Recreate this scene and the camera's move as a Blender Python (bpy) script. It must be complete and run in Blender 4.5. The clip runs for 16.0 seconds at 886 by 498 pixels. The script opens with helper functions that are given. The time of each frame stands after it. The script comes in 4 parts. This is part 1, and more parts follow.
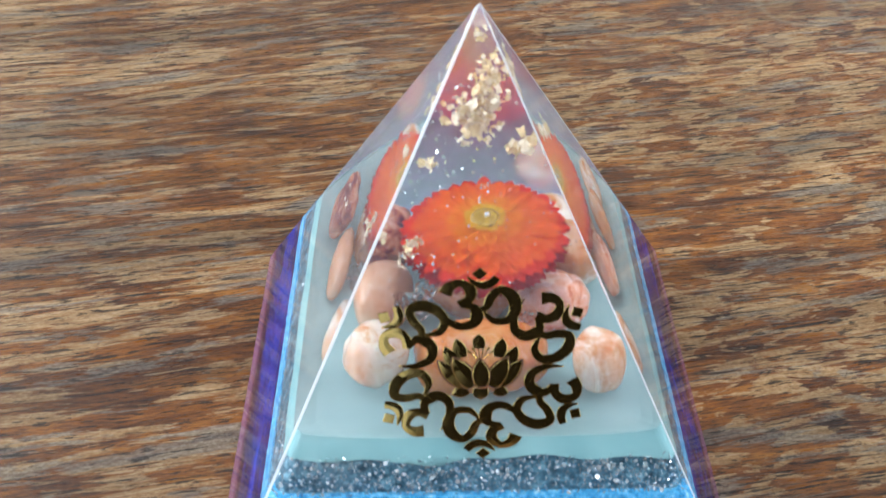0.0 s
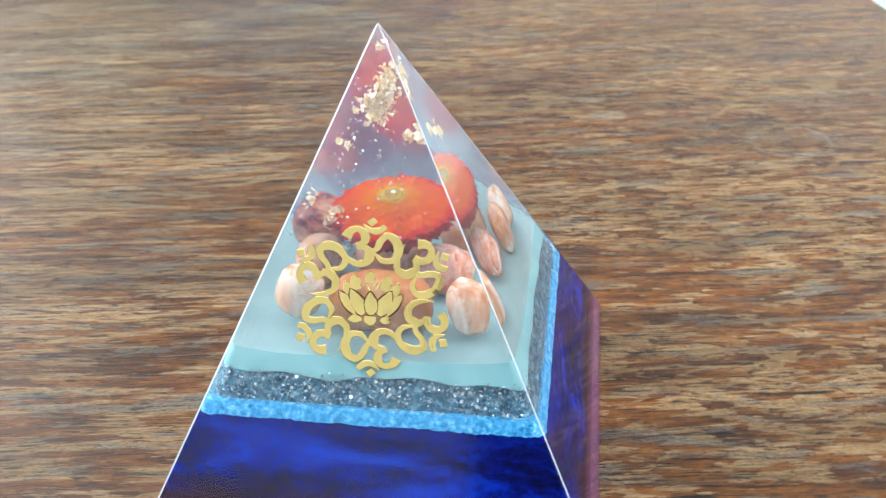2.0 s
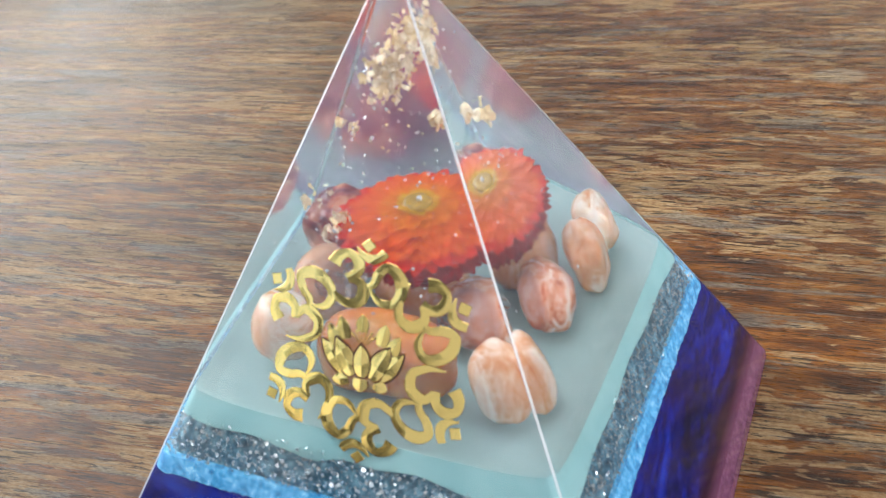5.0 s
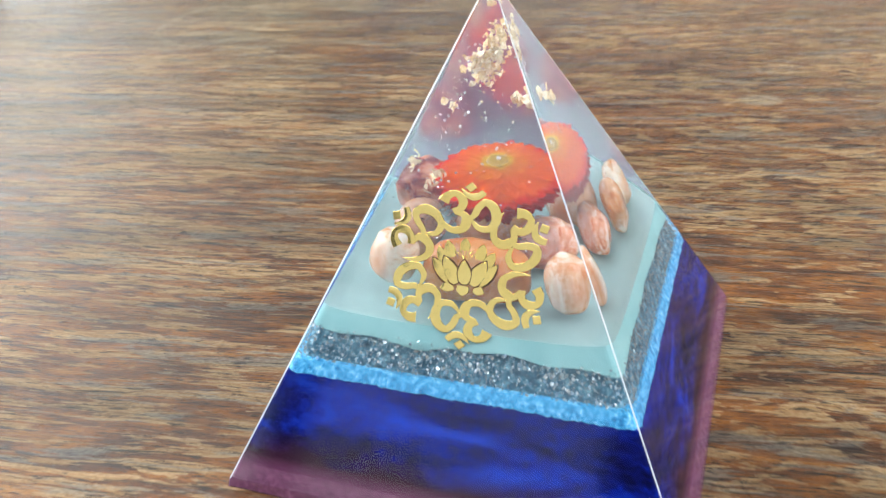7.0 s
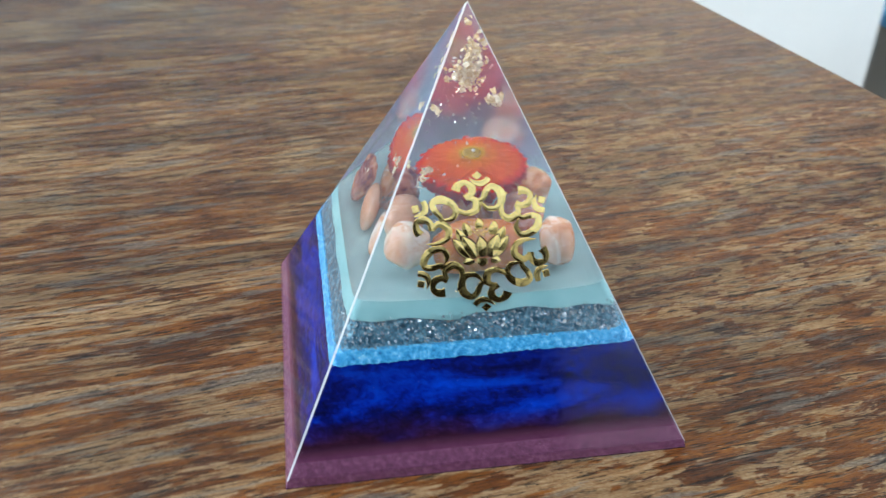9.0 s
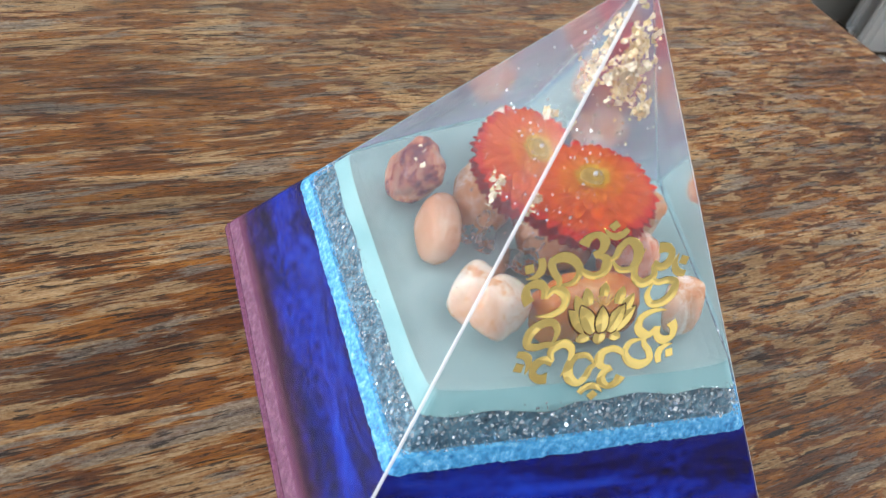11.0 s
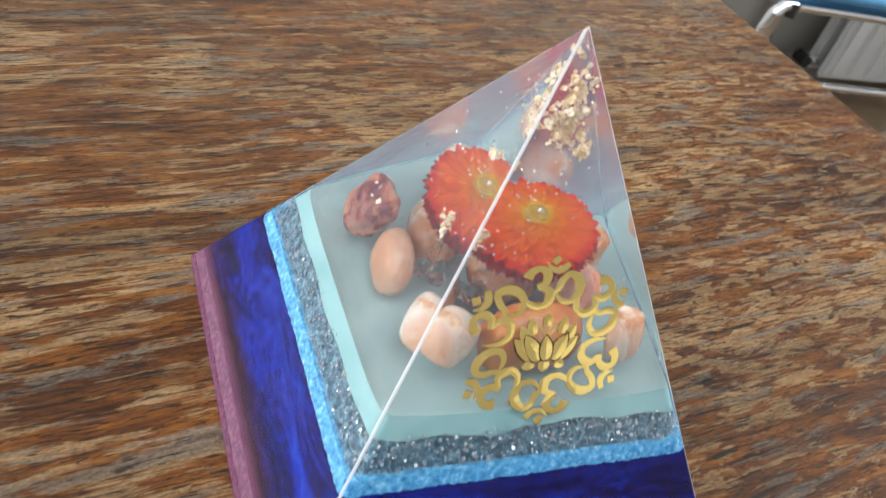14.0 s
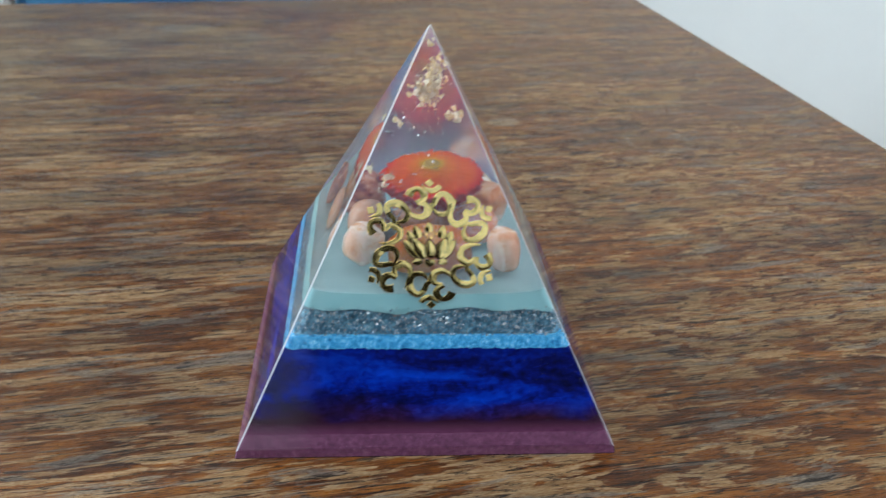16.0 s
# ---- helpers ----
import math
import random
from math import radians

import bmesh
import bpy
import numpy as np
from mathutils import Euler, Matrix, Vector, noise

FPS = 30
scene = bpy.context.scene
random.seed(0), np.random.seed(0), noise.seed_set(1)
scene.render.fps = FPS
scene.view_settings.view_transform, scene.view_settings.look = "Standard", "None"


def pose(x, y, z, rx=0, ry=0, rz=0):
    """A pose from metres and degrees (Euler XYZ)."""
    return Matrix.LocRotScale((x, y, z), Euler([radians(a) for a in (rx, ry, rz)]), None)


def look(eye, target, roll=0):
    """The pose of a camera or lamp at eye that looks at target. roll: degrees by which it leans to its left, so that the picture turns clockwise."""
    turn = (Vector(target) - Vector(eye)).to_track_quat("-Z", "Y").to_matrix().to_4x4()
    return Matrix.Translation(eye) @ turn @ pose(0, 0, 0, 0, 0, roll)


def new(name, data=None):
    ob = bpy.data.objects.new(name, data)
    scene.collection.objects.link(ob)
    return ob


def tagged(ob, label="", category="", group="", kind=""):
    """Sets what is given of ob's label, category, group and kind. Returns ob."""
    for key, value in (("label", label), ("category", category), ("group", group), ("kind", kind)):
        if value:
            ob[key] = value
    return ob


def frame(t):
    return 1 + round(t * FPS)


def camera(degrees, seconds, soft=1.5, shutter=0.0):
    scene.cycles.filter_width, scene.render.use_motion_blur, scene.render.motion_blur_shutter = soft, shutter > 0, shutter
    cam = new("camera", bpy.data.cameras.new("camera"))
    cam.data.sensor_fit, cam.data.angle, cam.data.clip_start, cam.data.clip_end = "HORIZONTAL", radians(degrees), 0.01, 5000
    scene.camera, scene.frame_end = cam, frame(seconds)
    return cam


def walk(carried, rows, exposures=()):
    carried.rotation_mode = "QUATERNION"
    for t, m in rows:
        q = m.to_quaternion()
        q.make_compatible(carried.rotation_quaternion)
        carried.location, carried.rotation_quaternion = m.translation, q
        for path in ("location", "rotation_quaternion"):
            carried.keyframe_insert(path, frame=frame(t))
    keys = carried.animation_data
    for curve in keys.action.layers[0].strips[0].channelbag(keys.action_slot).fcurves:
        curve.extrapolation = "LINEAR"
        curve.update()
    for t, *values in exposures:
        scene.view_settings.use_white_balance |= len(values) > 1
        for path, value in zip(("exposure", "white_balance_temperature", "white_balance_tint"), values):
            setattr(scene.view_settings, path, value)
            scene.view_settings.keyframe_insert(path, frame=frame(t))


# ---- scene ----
cam = camera(51.9, 16.0, soft=1.2, shutter=0.45)
PATH = [
    (0, (-0.0062, -0.1805, 0.2533), (-0.0211, 1.2550, -1.1391), -0.44),
    (0.5, (-0.0064, -0.2006, 0.2429), (-0.0046, 1.2729, -1.1094), 0.45),
    (1, (-0.0045, -0.2331, 0.2394), (0.0014, 1.3258, -1.0135), 0.82),
    (1.5, (0.0133, -0.2650, 0.2373), (-0.0493, 1.3931, -0.8793), -0.61),
    (2, (0.0703, -0.2741, 0.2356), (-0.2540, 1.4213, -0.7746), -2.38),
    (2.5, (0.1047, -0.2512, 0.2270), (-0.5471, 1.3843, -0.7218), -5.83),
    (3, (0.1039, -0.2027, 0.2190), (-0.6697, 1.3624, -0.7567), -6.30),
    (3.5, (0.0980, -0.1704, 0.2057), (-0.7270, 1.3170, -0.8465), -7.64),
    (4, (0.0941, -0.1665, 0.2022), (-0.7244, 1.3001, -0.8836), -7.42),
    (6.3, (0.0995, -0.1707, 0.2062), (-0.7156, 1.2895, -0.8908), -7.36),
    (6.5, (0.0980, -0.1857, 0.2062), (-0.6948, 1.3010, -0.8714), -6.76),
    (7, (0.0839, -0.2599, 0.2223), (-0.5620, 1.3352, -0.7967), -4.09),
    (7.5, (0.0881, -0.3275, 0.2318), (-0.4520, 1.3623, -0.6916), -2.86),
    (8, (0.0847, -0.3774, 0.2299), (-0.3710, 1.3635, -0.6429), -3.36),
    (8.5, (0.0282, -0.3744, 0.2318), (-0.1866, 1.3905, -0.6841), -2.73),
    (9, (-0.0567, -0.3208, 0.2439), (0.2089, 1.3764, -0.7804), 1.20),
    (9.5, (-0.1127, -0.2716, 0.2264), (0.4209, 1.3045, -0.8832), 7.33),
    (10, (-0.1269, -0.2120, 0.2361), (0.5713, 1.1912, -1.0063), 14.87),
    (10.2, (-0.1239, -0.2000, 0.2376), (0.5830, 1.1675, -1.0392), 16.07),
    (12.5, (-0.1317, -0.1628, 0.2347), (0.6676, 1.1130, -1.0819), 22.54),
    (13, (-0.1310, -0.1656, 0.2372), (0.6711, 1.1175, -1.0706), 22.18),
    (13.5, (-0.1261, -0.1699, 0.2443), (0.6812, 1.1219, -1.0516), 21.86),
    (14, (-0.1256, -0.1825, 0.2497), (0.6624, 1.1451, -1.0217), 20.11),
    (14.5, (-0.1246, -0.2262, 0.2396), (0.5644, 1.1629, -1.0236), 17.38),
    (15, (-0.1131, -0.2821, 0.2301), (0.4453, 1.2615, -0.9126), 13.81),
    (15.5, (-0.0751, -0.3262, 0.2370), (0.2632, 1.3521, -0.7969), 7.78),
    (16, (-0.0168, -0.3578, 0.2452), (0.1128, 1.4002, -0.6995), 2.69),
]
# seconds, stops, kelvin, tint
EXPOSURE = [(0.0, -0.08, 6100, 6), (1.0, 0.10, 6300, 6), (1.5, 0.02, 6200, 4), (2.0, 0.12, 6000, 2), (2.5, -0.08, 6100, 0), (3.0, -0.15, 6450, 4), (4.0, -0.19, 6550, 7),
            (6.3, -0.19, 6550, 7), (6.5, -0.19, 6450, 5), (7.0, 0.06, 6350, 3), (7.5, -0.06, 6200, 2), (8.0, -0.19, 5950, 2), (8.5, -0.17, 5850, 2), (9.0, -0.35, 5950, 3), (9.5, -0.24, 6250, 5), (10.0, -0.24, 6300, 8),
            (12.5, -0.38, 6800, 9), (14.5, -0.38, 6700, 9), (15.0, -0.40, 6450, 6), (15.5, -0.63, 6250, 4), (16.0, -0.66, 6000, 3)]
cam.data.dof.use_dof, cam.data.dof.focus_distance, cam.data.dof.aperture_fstop = True, 0.31, 27.0
walk(cam, [(t, look(eye, target, roll)) for t, eye, target, roll in PATH], EXPOSURE)

# ---------------------------------------------------------------- world and light
world = bpy.data.worlds.new("world")
scene.world = world
world.use_nodes = True
wn = world.node_tree.nodes
sky = wn.new("ShaderNodeTexSky")
sky.sky_type, sky.sun_disc = "NISHITA", False
sky.sun_elevation, sky.sun_rotation = radians(48), radians(250)
world.node_tree.links.new(sky.outputs["Color"], wn["Background"].inputs["Color"])
wn["Background"].inputs["Strength"].default_value = 0.12

sun = new("sun", bpy.data.lights.new("sun", "SUN"))
sun.data.energy, sun.data.angle, sun.data.color = 1.2, radians(12), (1.0, 0.95, 0.88)
sun.matrix_world = look((-3.0, 1.2, 3.6), (0, 0, 0))


def room_light(name, m, w, h, watts, color, spread=180):
    lamp = new(name, bpy.data.lights.new(name, "AREA"))
    lamp.data.shape, lamp.data.size, lamp.data.size_y = "RECTANGLE", w, h
    lamp.data.energy, lamp.data.color, lamp.data.spread = watts, color, radians(spread)
    lamp.matrix_world = m
    return lamp


DAY = (0.93, 0.97, 1.0)
room_light("daylight_west", look((-2.36, 0.575, 0.95), (0, 0.05, 0.1)), 2.9, 1.4, 85, DAY)
# added overhead fill, unseen, that brightens the table without glare
room_light("added_fill_roof", look((-0.3, -0.45, 1.88), (-0.3, -0.45, 0)), 2.2, 1.3, 24, DAY)
# added east fill, unseen, aimed to brighten the white pier
room_light("added_fill_east", look((2.36, 0.45, 1.2), (0.80, 1.30, 0.0)), 2.1, 1.0, 23, DAY, 72)
# unseen south lights, placed to brighten parts of the gold emblem's reflection
room_light("daylight_south_high", look((0, -2.36, 1.53), (0, 0, 0)), 4.2, 0.56, 6, DAY)
room_light("emblem_light_low", look((0.55, -2.36, 1.14), (0.2, 0, 0)), 0.7, 0.22, 0.5, DAY)
room_light("emblem_light_mid", look((1.1, -2.36, 0.93), (0.2, 0, 0)), 0.4, 0.62, 0.9, DAY)
room_light("daylight_south_west", look((-1.72, -2.36, 0.4), (-0.2, 0, 0)), 1.1, 1.2, 2.8, DAY)
room_light("daylight_south_east", look((1.825, -2.36, 0.0), (0.2, 0, 0)), 0.87, 0.38, 1.0, DAY)

# ---------------------------------------------------------------- materials


class Nodes:
    """Short way to write a node tree."""

    def __init__(self, name):
        self.mat = bpy.data.materials.new(name)
        self.mat.use_nodes = True
        self.tree = self.mat.node_tree
        self.bsdf = self.tree.nodes["Principled BSDF"]

    def add(self, kind, operation=None, blend_type=None, data_type=None):
        node = self.tree.nodes.new(kind)
        if operation:
            node.operation = operation
        if data_type:
            node.data_type = data_type
        if blend_type:
            node.blend_type = blend_type
        return node

    def link(self, a, b):
        self.tree.links.new(a, b)

    def coords(self, scale=(1, 1, 1), turn=(0, 0, 0), which="Object", shift=(0, 0, 0)):
        tex = self.add("ShaderNodeTexCoord")
        mapping = self.add("ShaderNodeMapping")
        mapping.inputs["Scale"].default_value = scale
        mapping.inputs["Rotation"].default_value = turn
        mapping.inputs["Location"].default_value = shift
        self.link(tex.outputs[which], mapping.inputs["Vector"])
        return mapping.outputs["Vector"]

    def noise(self, vector, scale, detail=4.0, rough=0.55, distortion=0.0):
        node = self.add("ShaderNodeTexNoise")
        node.inputs["Scale"].default_value = scale
        node.inputs["Detail"].default_value = detail
        node.inputs["Roughness"].default_value = rough
        node.inputs["Distortion"].default_value = distortion
        if vector is not None:
            self.link(vector, node.inputs["Vector"])
        return node.outputs["Fac"]

    def ramp(self, fac, stops, ease="LINEAR"):
        node = self.add("ShaderNodeValToRGB")
        node.color_ramp.interpolation = ease
        el = node.color_ramp.elements
        while len(el) < len(stops):
            el.new(0.5)
        for e, (p, c) in zip(el, stops):
            e.position = p
            e.color = (*c, 1) if len(c) == 3 else c
        self.link(fac, node.inputs["Fac"])
        return node.outputs["Color"]

    def grey(self, fac, lo, hi, a=0.0, b=1.0):
        node = self.add("ShaderNodeMapRange")
        node.inputs["From Min"].default_value, node.inputs["From Max"].default_value = lo, hi
        node.inputs["To Min"].default_value, node.inputs["To Max"].default_value = a, b
        self.link(fac, node.inputs["Value"])
        return node.outputs["Result"]

    def mix(self, fac, a, b, blend="MIX"):
        node = self.add("ShaderNodeMix", data_type="RGBA", blend_type=blend)
        for slot, value in ((0, fac), (6, a), (7, b)):
            if isinstance(value, (int, float)):
                node.inputs[slot].default_value = value
            elif isinstance(value, tuple):
                node.inputs[slot].default_value = (*value, 1)
            else:
                self.link(value, node.inputs[slot])
        return node.outputs[2]

    def math(self, op, a, b=0.0):
        node = self.add("ShaderNodeMath", operation=op)
        for slot, value in ((0, a), (1, b)):
            if isinstance(value, (int, float)):
                node.inputs[slot].default_value = value
            else:
                self.link(value, node.inputs[slot])
        return node.outputs[0]

    def bump(self, height, strength, distance):
        node = self.add("ShaderNodeBump")
        node.inputs["Strength"].default_value = strength
        node.inputs["Distance"].default_value = distance
        self.link(height, node.inputs["Height"])
        self.link(node.outputs["Normal"], self.bsdf.inputs["Normal"])

    def set(self, **values):
        for key, value in values.items():
            slot = self.bsdf.inputs[key.replace("_", " ")]
            if hasattr(value, "links"):
                self.link(value, slot)
            elif isinstance(value, tuple):
                slot.default_value = (*value, 1) if slot.type == "RGBA" else value
            else:
                slot.default_value = value
        return self.mat


def wood_material():
    """Red-brown varnished wood, worn through to pale fibres in ragged flakes, with grey weathered smudges and open pores."""
    n = Nodes("worn_wood")
    plan = n.coords()
    place = n.add("ShaderNodeSeparateXYZ")
    n.link(plan, place.inputs[0])
    # the fibres wander a little across the boards
    sway = n.noise(n.coords((5, 9, 5), shift=(4, 4, 0)), 1.0, 3, 0.5)
    aside = n.add("ShaderNodeCombineXYZ")
    n.link(n.grey(sway, 0.3, 0.7, -0.003, 0.003), aside.inputs["Y"])
    bent = n.add("ShaderNodeVectorMath", operation="ADD")
    n.link(plan, bent.inputs[0])
    n.link(aside.outputs[0], bent.inputs[1])

    def fibres(along, across, shift, detail, rough, distortion=0.0):
        node = n.add("ShaderNodeMapping")
        node.inputs["Scale"].default_value = (along, across, 40)
        node.inputs["Location"].default_value = (*shift, 0)
        n.link(bent.outputs[0], node.inputs["Vector"])
        return n.noise(node.outputs[0], 1.0, detail, rough, distortion)

    grain = fibres(120, 1200, (0, 0), 5, 0.7, 0.15)
    thread = fibres(56, 640, (6, 3), 6, 0.7, 0.2)
    dust = n.noise(n.coords((480, 1000, 400)), 1.0, 4, 0.7)
    tone = fibres(20, 130, (9, 4), 8, 0.7, 0.4)
    # wear: long flakes over most of the top, shorter ones towards its right end
    flake = fibres(19, 180, (3, 1), 8, 0.62, 0.3)
    mottle = fibres(46, 170, (8, 1), 8, 0.60, 0.7)
    right = n.grey(n.math("ADD", place.outputs["X"], n.math("MULTIPLY", tone, 0.2)), -0.42, -0.20)
    short = n.add("ShaderNodeMix")
    n.link(right, short.inputs[0])
    n.link(flake, short.inputs[2])
    n.link(mottle, short.inputs[3])
    flake = short.outputs[0]
    region = n.noise(n.coords((7, 15, 9), shift=(5, 2.2, 0)), 1.0, 3, 0.55, 0.6)
    varnish = n.ramp(tone, [(0.34, (0.045, 0.012, 0.002)), (0.45, (0.165, 0.050, 0.007)), (0.55, (0.300, 0.102, 0.014)), (0.68, (0.42, 0.172, 0.034))])
    colour = n.mix(n.grey(grain, 0.36, 0.52, 0.80, 0.0), varnish, (0.032, 0.011, 0.005))
    pale = n.ramp(n.math("ADD", n.math("MULTIPLY", thread, 0.6), n.math("MULTIPLY", dust, 0.4)), [(0.37, (0.18, 0.085, 0.028)), (0.48, (0.39, 0.225, 0.095)), (0.60, (0.62, 0.43, 0.235))])
    worn = n.math("ADD", n.math("ADD", n.math("MULTIPLY", flake, 0.72), n.math("MULTIPLY", thread, 0.16)), n.math("MULTIPLY", region, 0.26))
    mask = n.grey(n.math("ADD", worn, n.math("ADD", n.grey(place.outputs["X"], -0.42, -0.60, 0.0, 0.018), n.grey(place.outputs["Y"], -0.70, -0.84, 0.0, 0.018))), 0.586, 0.606)
    colour = n.mix(n.math("MULTIPLY", mask, 0.78), colour, pale)
    # grey weathered film
    film = fibres(16, 125, (2, 8), 8, 0.66, 0.6)
    grey = n.grey(n.math("ADD", n.math("MULTIPLY", film, 0.84), n.math("MULTIPLY", thread, 0.16)), 0.545, 0.570)
    colour = n.mix(n.math("MULTIPLY", grey, 0.62), colour, n.ramp(dust, [(0.34, (0.105, 0.090, 0.070)), (0.5, (0.20, 0.178, 0.145)), (0.66, (0.33, 0.30, 0.25))]))
    # greyer sheen towards the far edge, painted into the wood colour
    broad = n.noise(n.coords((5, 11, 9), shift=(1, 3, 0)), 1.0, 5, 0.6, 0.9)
    far_sheen = n.math("MULTIPLY", n.grey(place.outputs["Y"], -0.66, -0.30, 0.0, 0.62), n.math("MULTIPLY", n.grey(broad, 0.36, 0.62, 0.25, 1.0), n.grey(right, 0.0, 1.0, 1.0, 0.35)))
    colour = n.mix(far_sheen, colour, n.ramp(n.math("ADD", n.math("MULTIPLY", flake, 0.6), n.math("MULTIPLY", broad, 0.4)), [(0.36, (0.115, 0.076, 0.042)), (0.5, (0.20, 0.148, 0.092)), (0.64, (0.33, 0.262, 0.172))]))
    # cup rings and pale spots left on the varnish: centre, radii, thickness (0: filled), strength
    for cx, cy, rx, ry, thick, strength in ((-0.17, -0.487, 0.024, 0.024, 0.10, 0.40), (-0.71, -0.272, 0.046, 0.058, 0.12, 0.32), (-0.524, -0.143, 0.030, 0.014, 0.0, 0.55), (-0.276, -0.436, 0.014, 0.010, 0.0, 0.5), (-0.20, -0.52, 0.010, 0.007, 0.0, 0.35)):
        far = n.add("ShaderNodeVectorMath", operation="LENGTH")
        n.link(n.coords((1 / rx, 1 / ry, 0), shift=(-cx / rx, -cy / ry, 0)), far.inputs[0])
        edge = n.math("ADD", far.outputs["Value"], n.math("MULTIPLY", n.math("SUBTRACT", film, 0.5), 0.5))
        if thick:
            shape = n.grey(n.math("ABSOLUTE", n.math("SUBTRACT", edge, 1.0)), thick, 0.02)
        else:
            shape = n.grey(edge, 1.1, 0.75)
        colour = n.mix(n.math("MULTIPLY", shape, strength), colour, (0.40, 0.31, 0.20))
    crack = n.grey(fibres(26, 480, (1, 5), 7, 0.68, 0.5), 0.385, 0.415, 0.95, 0.0)
    pores = n.grey(fibres(84, 640, (4, 7), 6, 0.7, 0.3), 0.405, 0.44, 0.85, 0.0)
    colour = n.mix(n.math("MAXIMUM", crack, pores), colour, (0.014, 0.007, 0.004))
    swath = n.grey(fibres(4.5, 34, (7, 6), 5, 0.6, 0.5), 0.34, 0.66, 0.60, 1.18)
    colour = n.mix(1.0, colour, swath, "MULTIPLY")
    n.bump(n.math("ADD", n.math("ADD", grain, thread), n.math("MULTIPLY", mask, -0.5)), 0.6, 0.0006)
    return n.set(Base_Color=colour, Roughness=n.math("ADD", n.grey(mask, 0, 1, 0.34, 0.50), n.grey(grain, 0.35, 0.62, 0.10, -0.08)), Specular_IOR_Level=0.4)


def plain(name, colour, rough=0.5, metal=0.0, vary=0.12, scale=40.0, bump=0.0, **more):
    n = Nodes(name)
    f = n.noise(n.coords(), scale, 5, 0.6)
    dark = tuple(c * (1 - vary) for c in colour)
    light = tuple(min(1, c * (1 + vary)) for c in colour)
    if bump:
        n.bump(n.noise(n.coords(), scale * 6, 3), 0.4, bump)
    return n.set(Base_Color=n.ramp(f, [(0.3, dark), (0.7, light)]), Roughness=n.grey(f, 0.2, 0.8, rough * 0.85, rough * 1.15), Metallic=metal, **more)


def resin_material(name, rough, tint, ior=1.5):
    n = Nodes(name)
    return n.set(Base_Color=tint, Roughness=rough, IOR=ior, Transmission_Weight=1.0)


def cloudy_resin(name, rough, haze, cloud_colour, gloss=0.5):
    """Clear resin whose topmost pour is a little milky."""
    n = Nodes(name)
    tex = n.add("ShaderNodeTexCoord")
    sep = n.add("ShaderNodeSeparateXYZ")
    n.link(tex.outputs["Object"], sep.inputs[0])
    wisp = n.noise(n.coords((60, 60, 40)), 1.0, 4, 0.55, 1.0)
    top = n.grey(sep.outputs["Z"], 0.0365, 0.0385)
    milk = n.math("MULTIPLY", top, n.grey(wisp, 0.3, 0.7, haze * 0.6, haze * 1.4))
    cloud = n.add("ShaderNodeBsdfDiffuse")
    cloud.inputs["Color"].default_value = (*cloud_colour, 1)
    blend = n.add("ShaderNodeMixShader")
    out = n.tree.nodes["Material Output"]
    n.link(milk, blend.inputs[0])
    n.link(n.bsdf.outputs[0], blend.inputs[1])
    n.link(cloud.outputs[0], blend.inputs[2])
    n.link(blend.outputs[0], out.inputs["Surface"])
    return n.set(Base_Color=(0.985, 0.98, 0.995), Roughness=rough, IOR=1.5, Transmission_Weight=1.0, Specular_IOR_Level=gloss)


def blue_material():
    n = Nodes("pearl_blue_resin")
    tex = n.add("ShaderNodeTexCoord")
    sep = n.add("ShaderNodeSeparateXYZ")
    n.link(tex.outputs["Object"], sep.inputs[0])
    swirl = n.noise(n.coords((26, 26, 95)), 1.0, 5, 0.6, 1.3)
    fine = n.noise(n.coords((380, 380, 620)), 1.0, 5, 0.68, 0.5)
    cloud = n.noise(n.coords((42, 42, 70), shift=(3, 3, 3)), 1.0, 3, 0.5, 1.0)
    pearl = n.math("ADD", n.math("MULTIPLY", swirl, 0.68), n.math("MULTIPLY", fine, 0.32))
    blue = n.ramp(pearl, [(0.38, (0.0006, 0.001, 0.030)), (0.47, (0.001, 0.005, 0.135)), (0.54, (0.001, 0.019, 0.34)), (0.64, (0.004, 0.062, 0.62))])
    height = n.math("ADD", sep.outputs["Z"], n.math("MULTIPLY", n.math("SUBTRACT", cloud, 0.5), 0.009))
    wine = n.ramp(fine, [(0.3, (0.014, 0.003, 0.014)), (0.7, (0.050, 0.011, 0.034))])
    fac = n.grey(height, 0.0066, 0.0115)
    rise = n.math("ADD", sep.outputs["Z"], n.math("MULTIPLY", n.math("SUBTRACT", fine, 0.5), 0.003))
    colour = n.mix(n.grey(rise, 0.0036, 0.0066), n.ramp(fine, [(0.3, (0.115, 0.030, 0.080)), (0.7, (0.23, 0.075, 0.16))]), wine)
    colour = n.mix(fac, colour, blue)
    top = n.grey(height, 0.015, 0.026)
    colour = n.mix(n.math("MULTIPLY", top, 0.55), colour, (0.002, 0.002, 0.055))
    return n.set(Base_Color=colour, Roughness=0.4, Specular_IOR_Level=0.1)


def speckled(name, stops, scale, rough, metal=0.0, bump=0.0003):
    n = Nodes(name)
    f = n.noise(n.coords(), scale, 6, 0.7)
    n.bump(f, 0.6, bump)
    return n.set(Base_Color=n.ramp(f, stops), Roughness=rough, Metallic=metal)


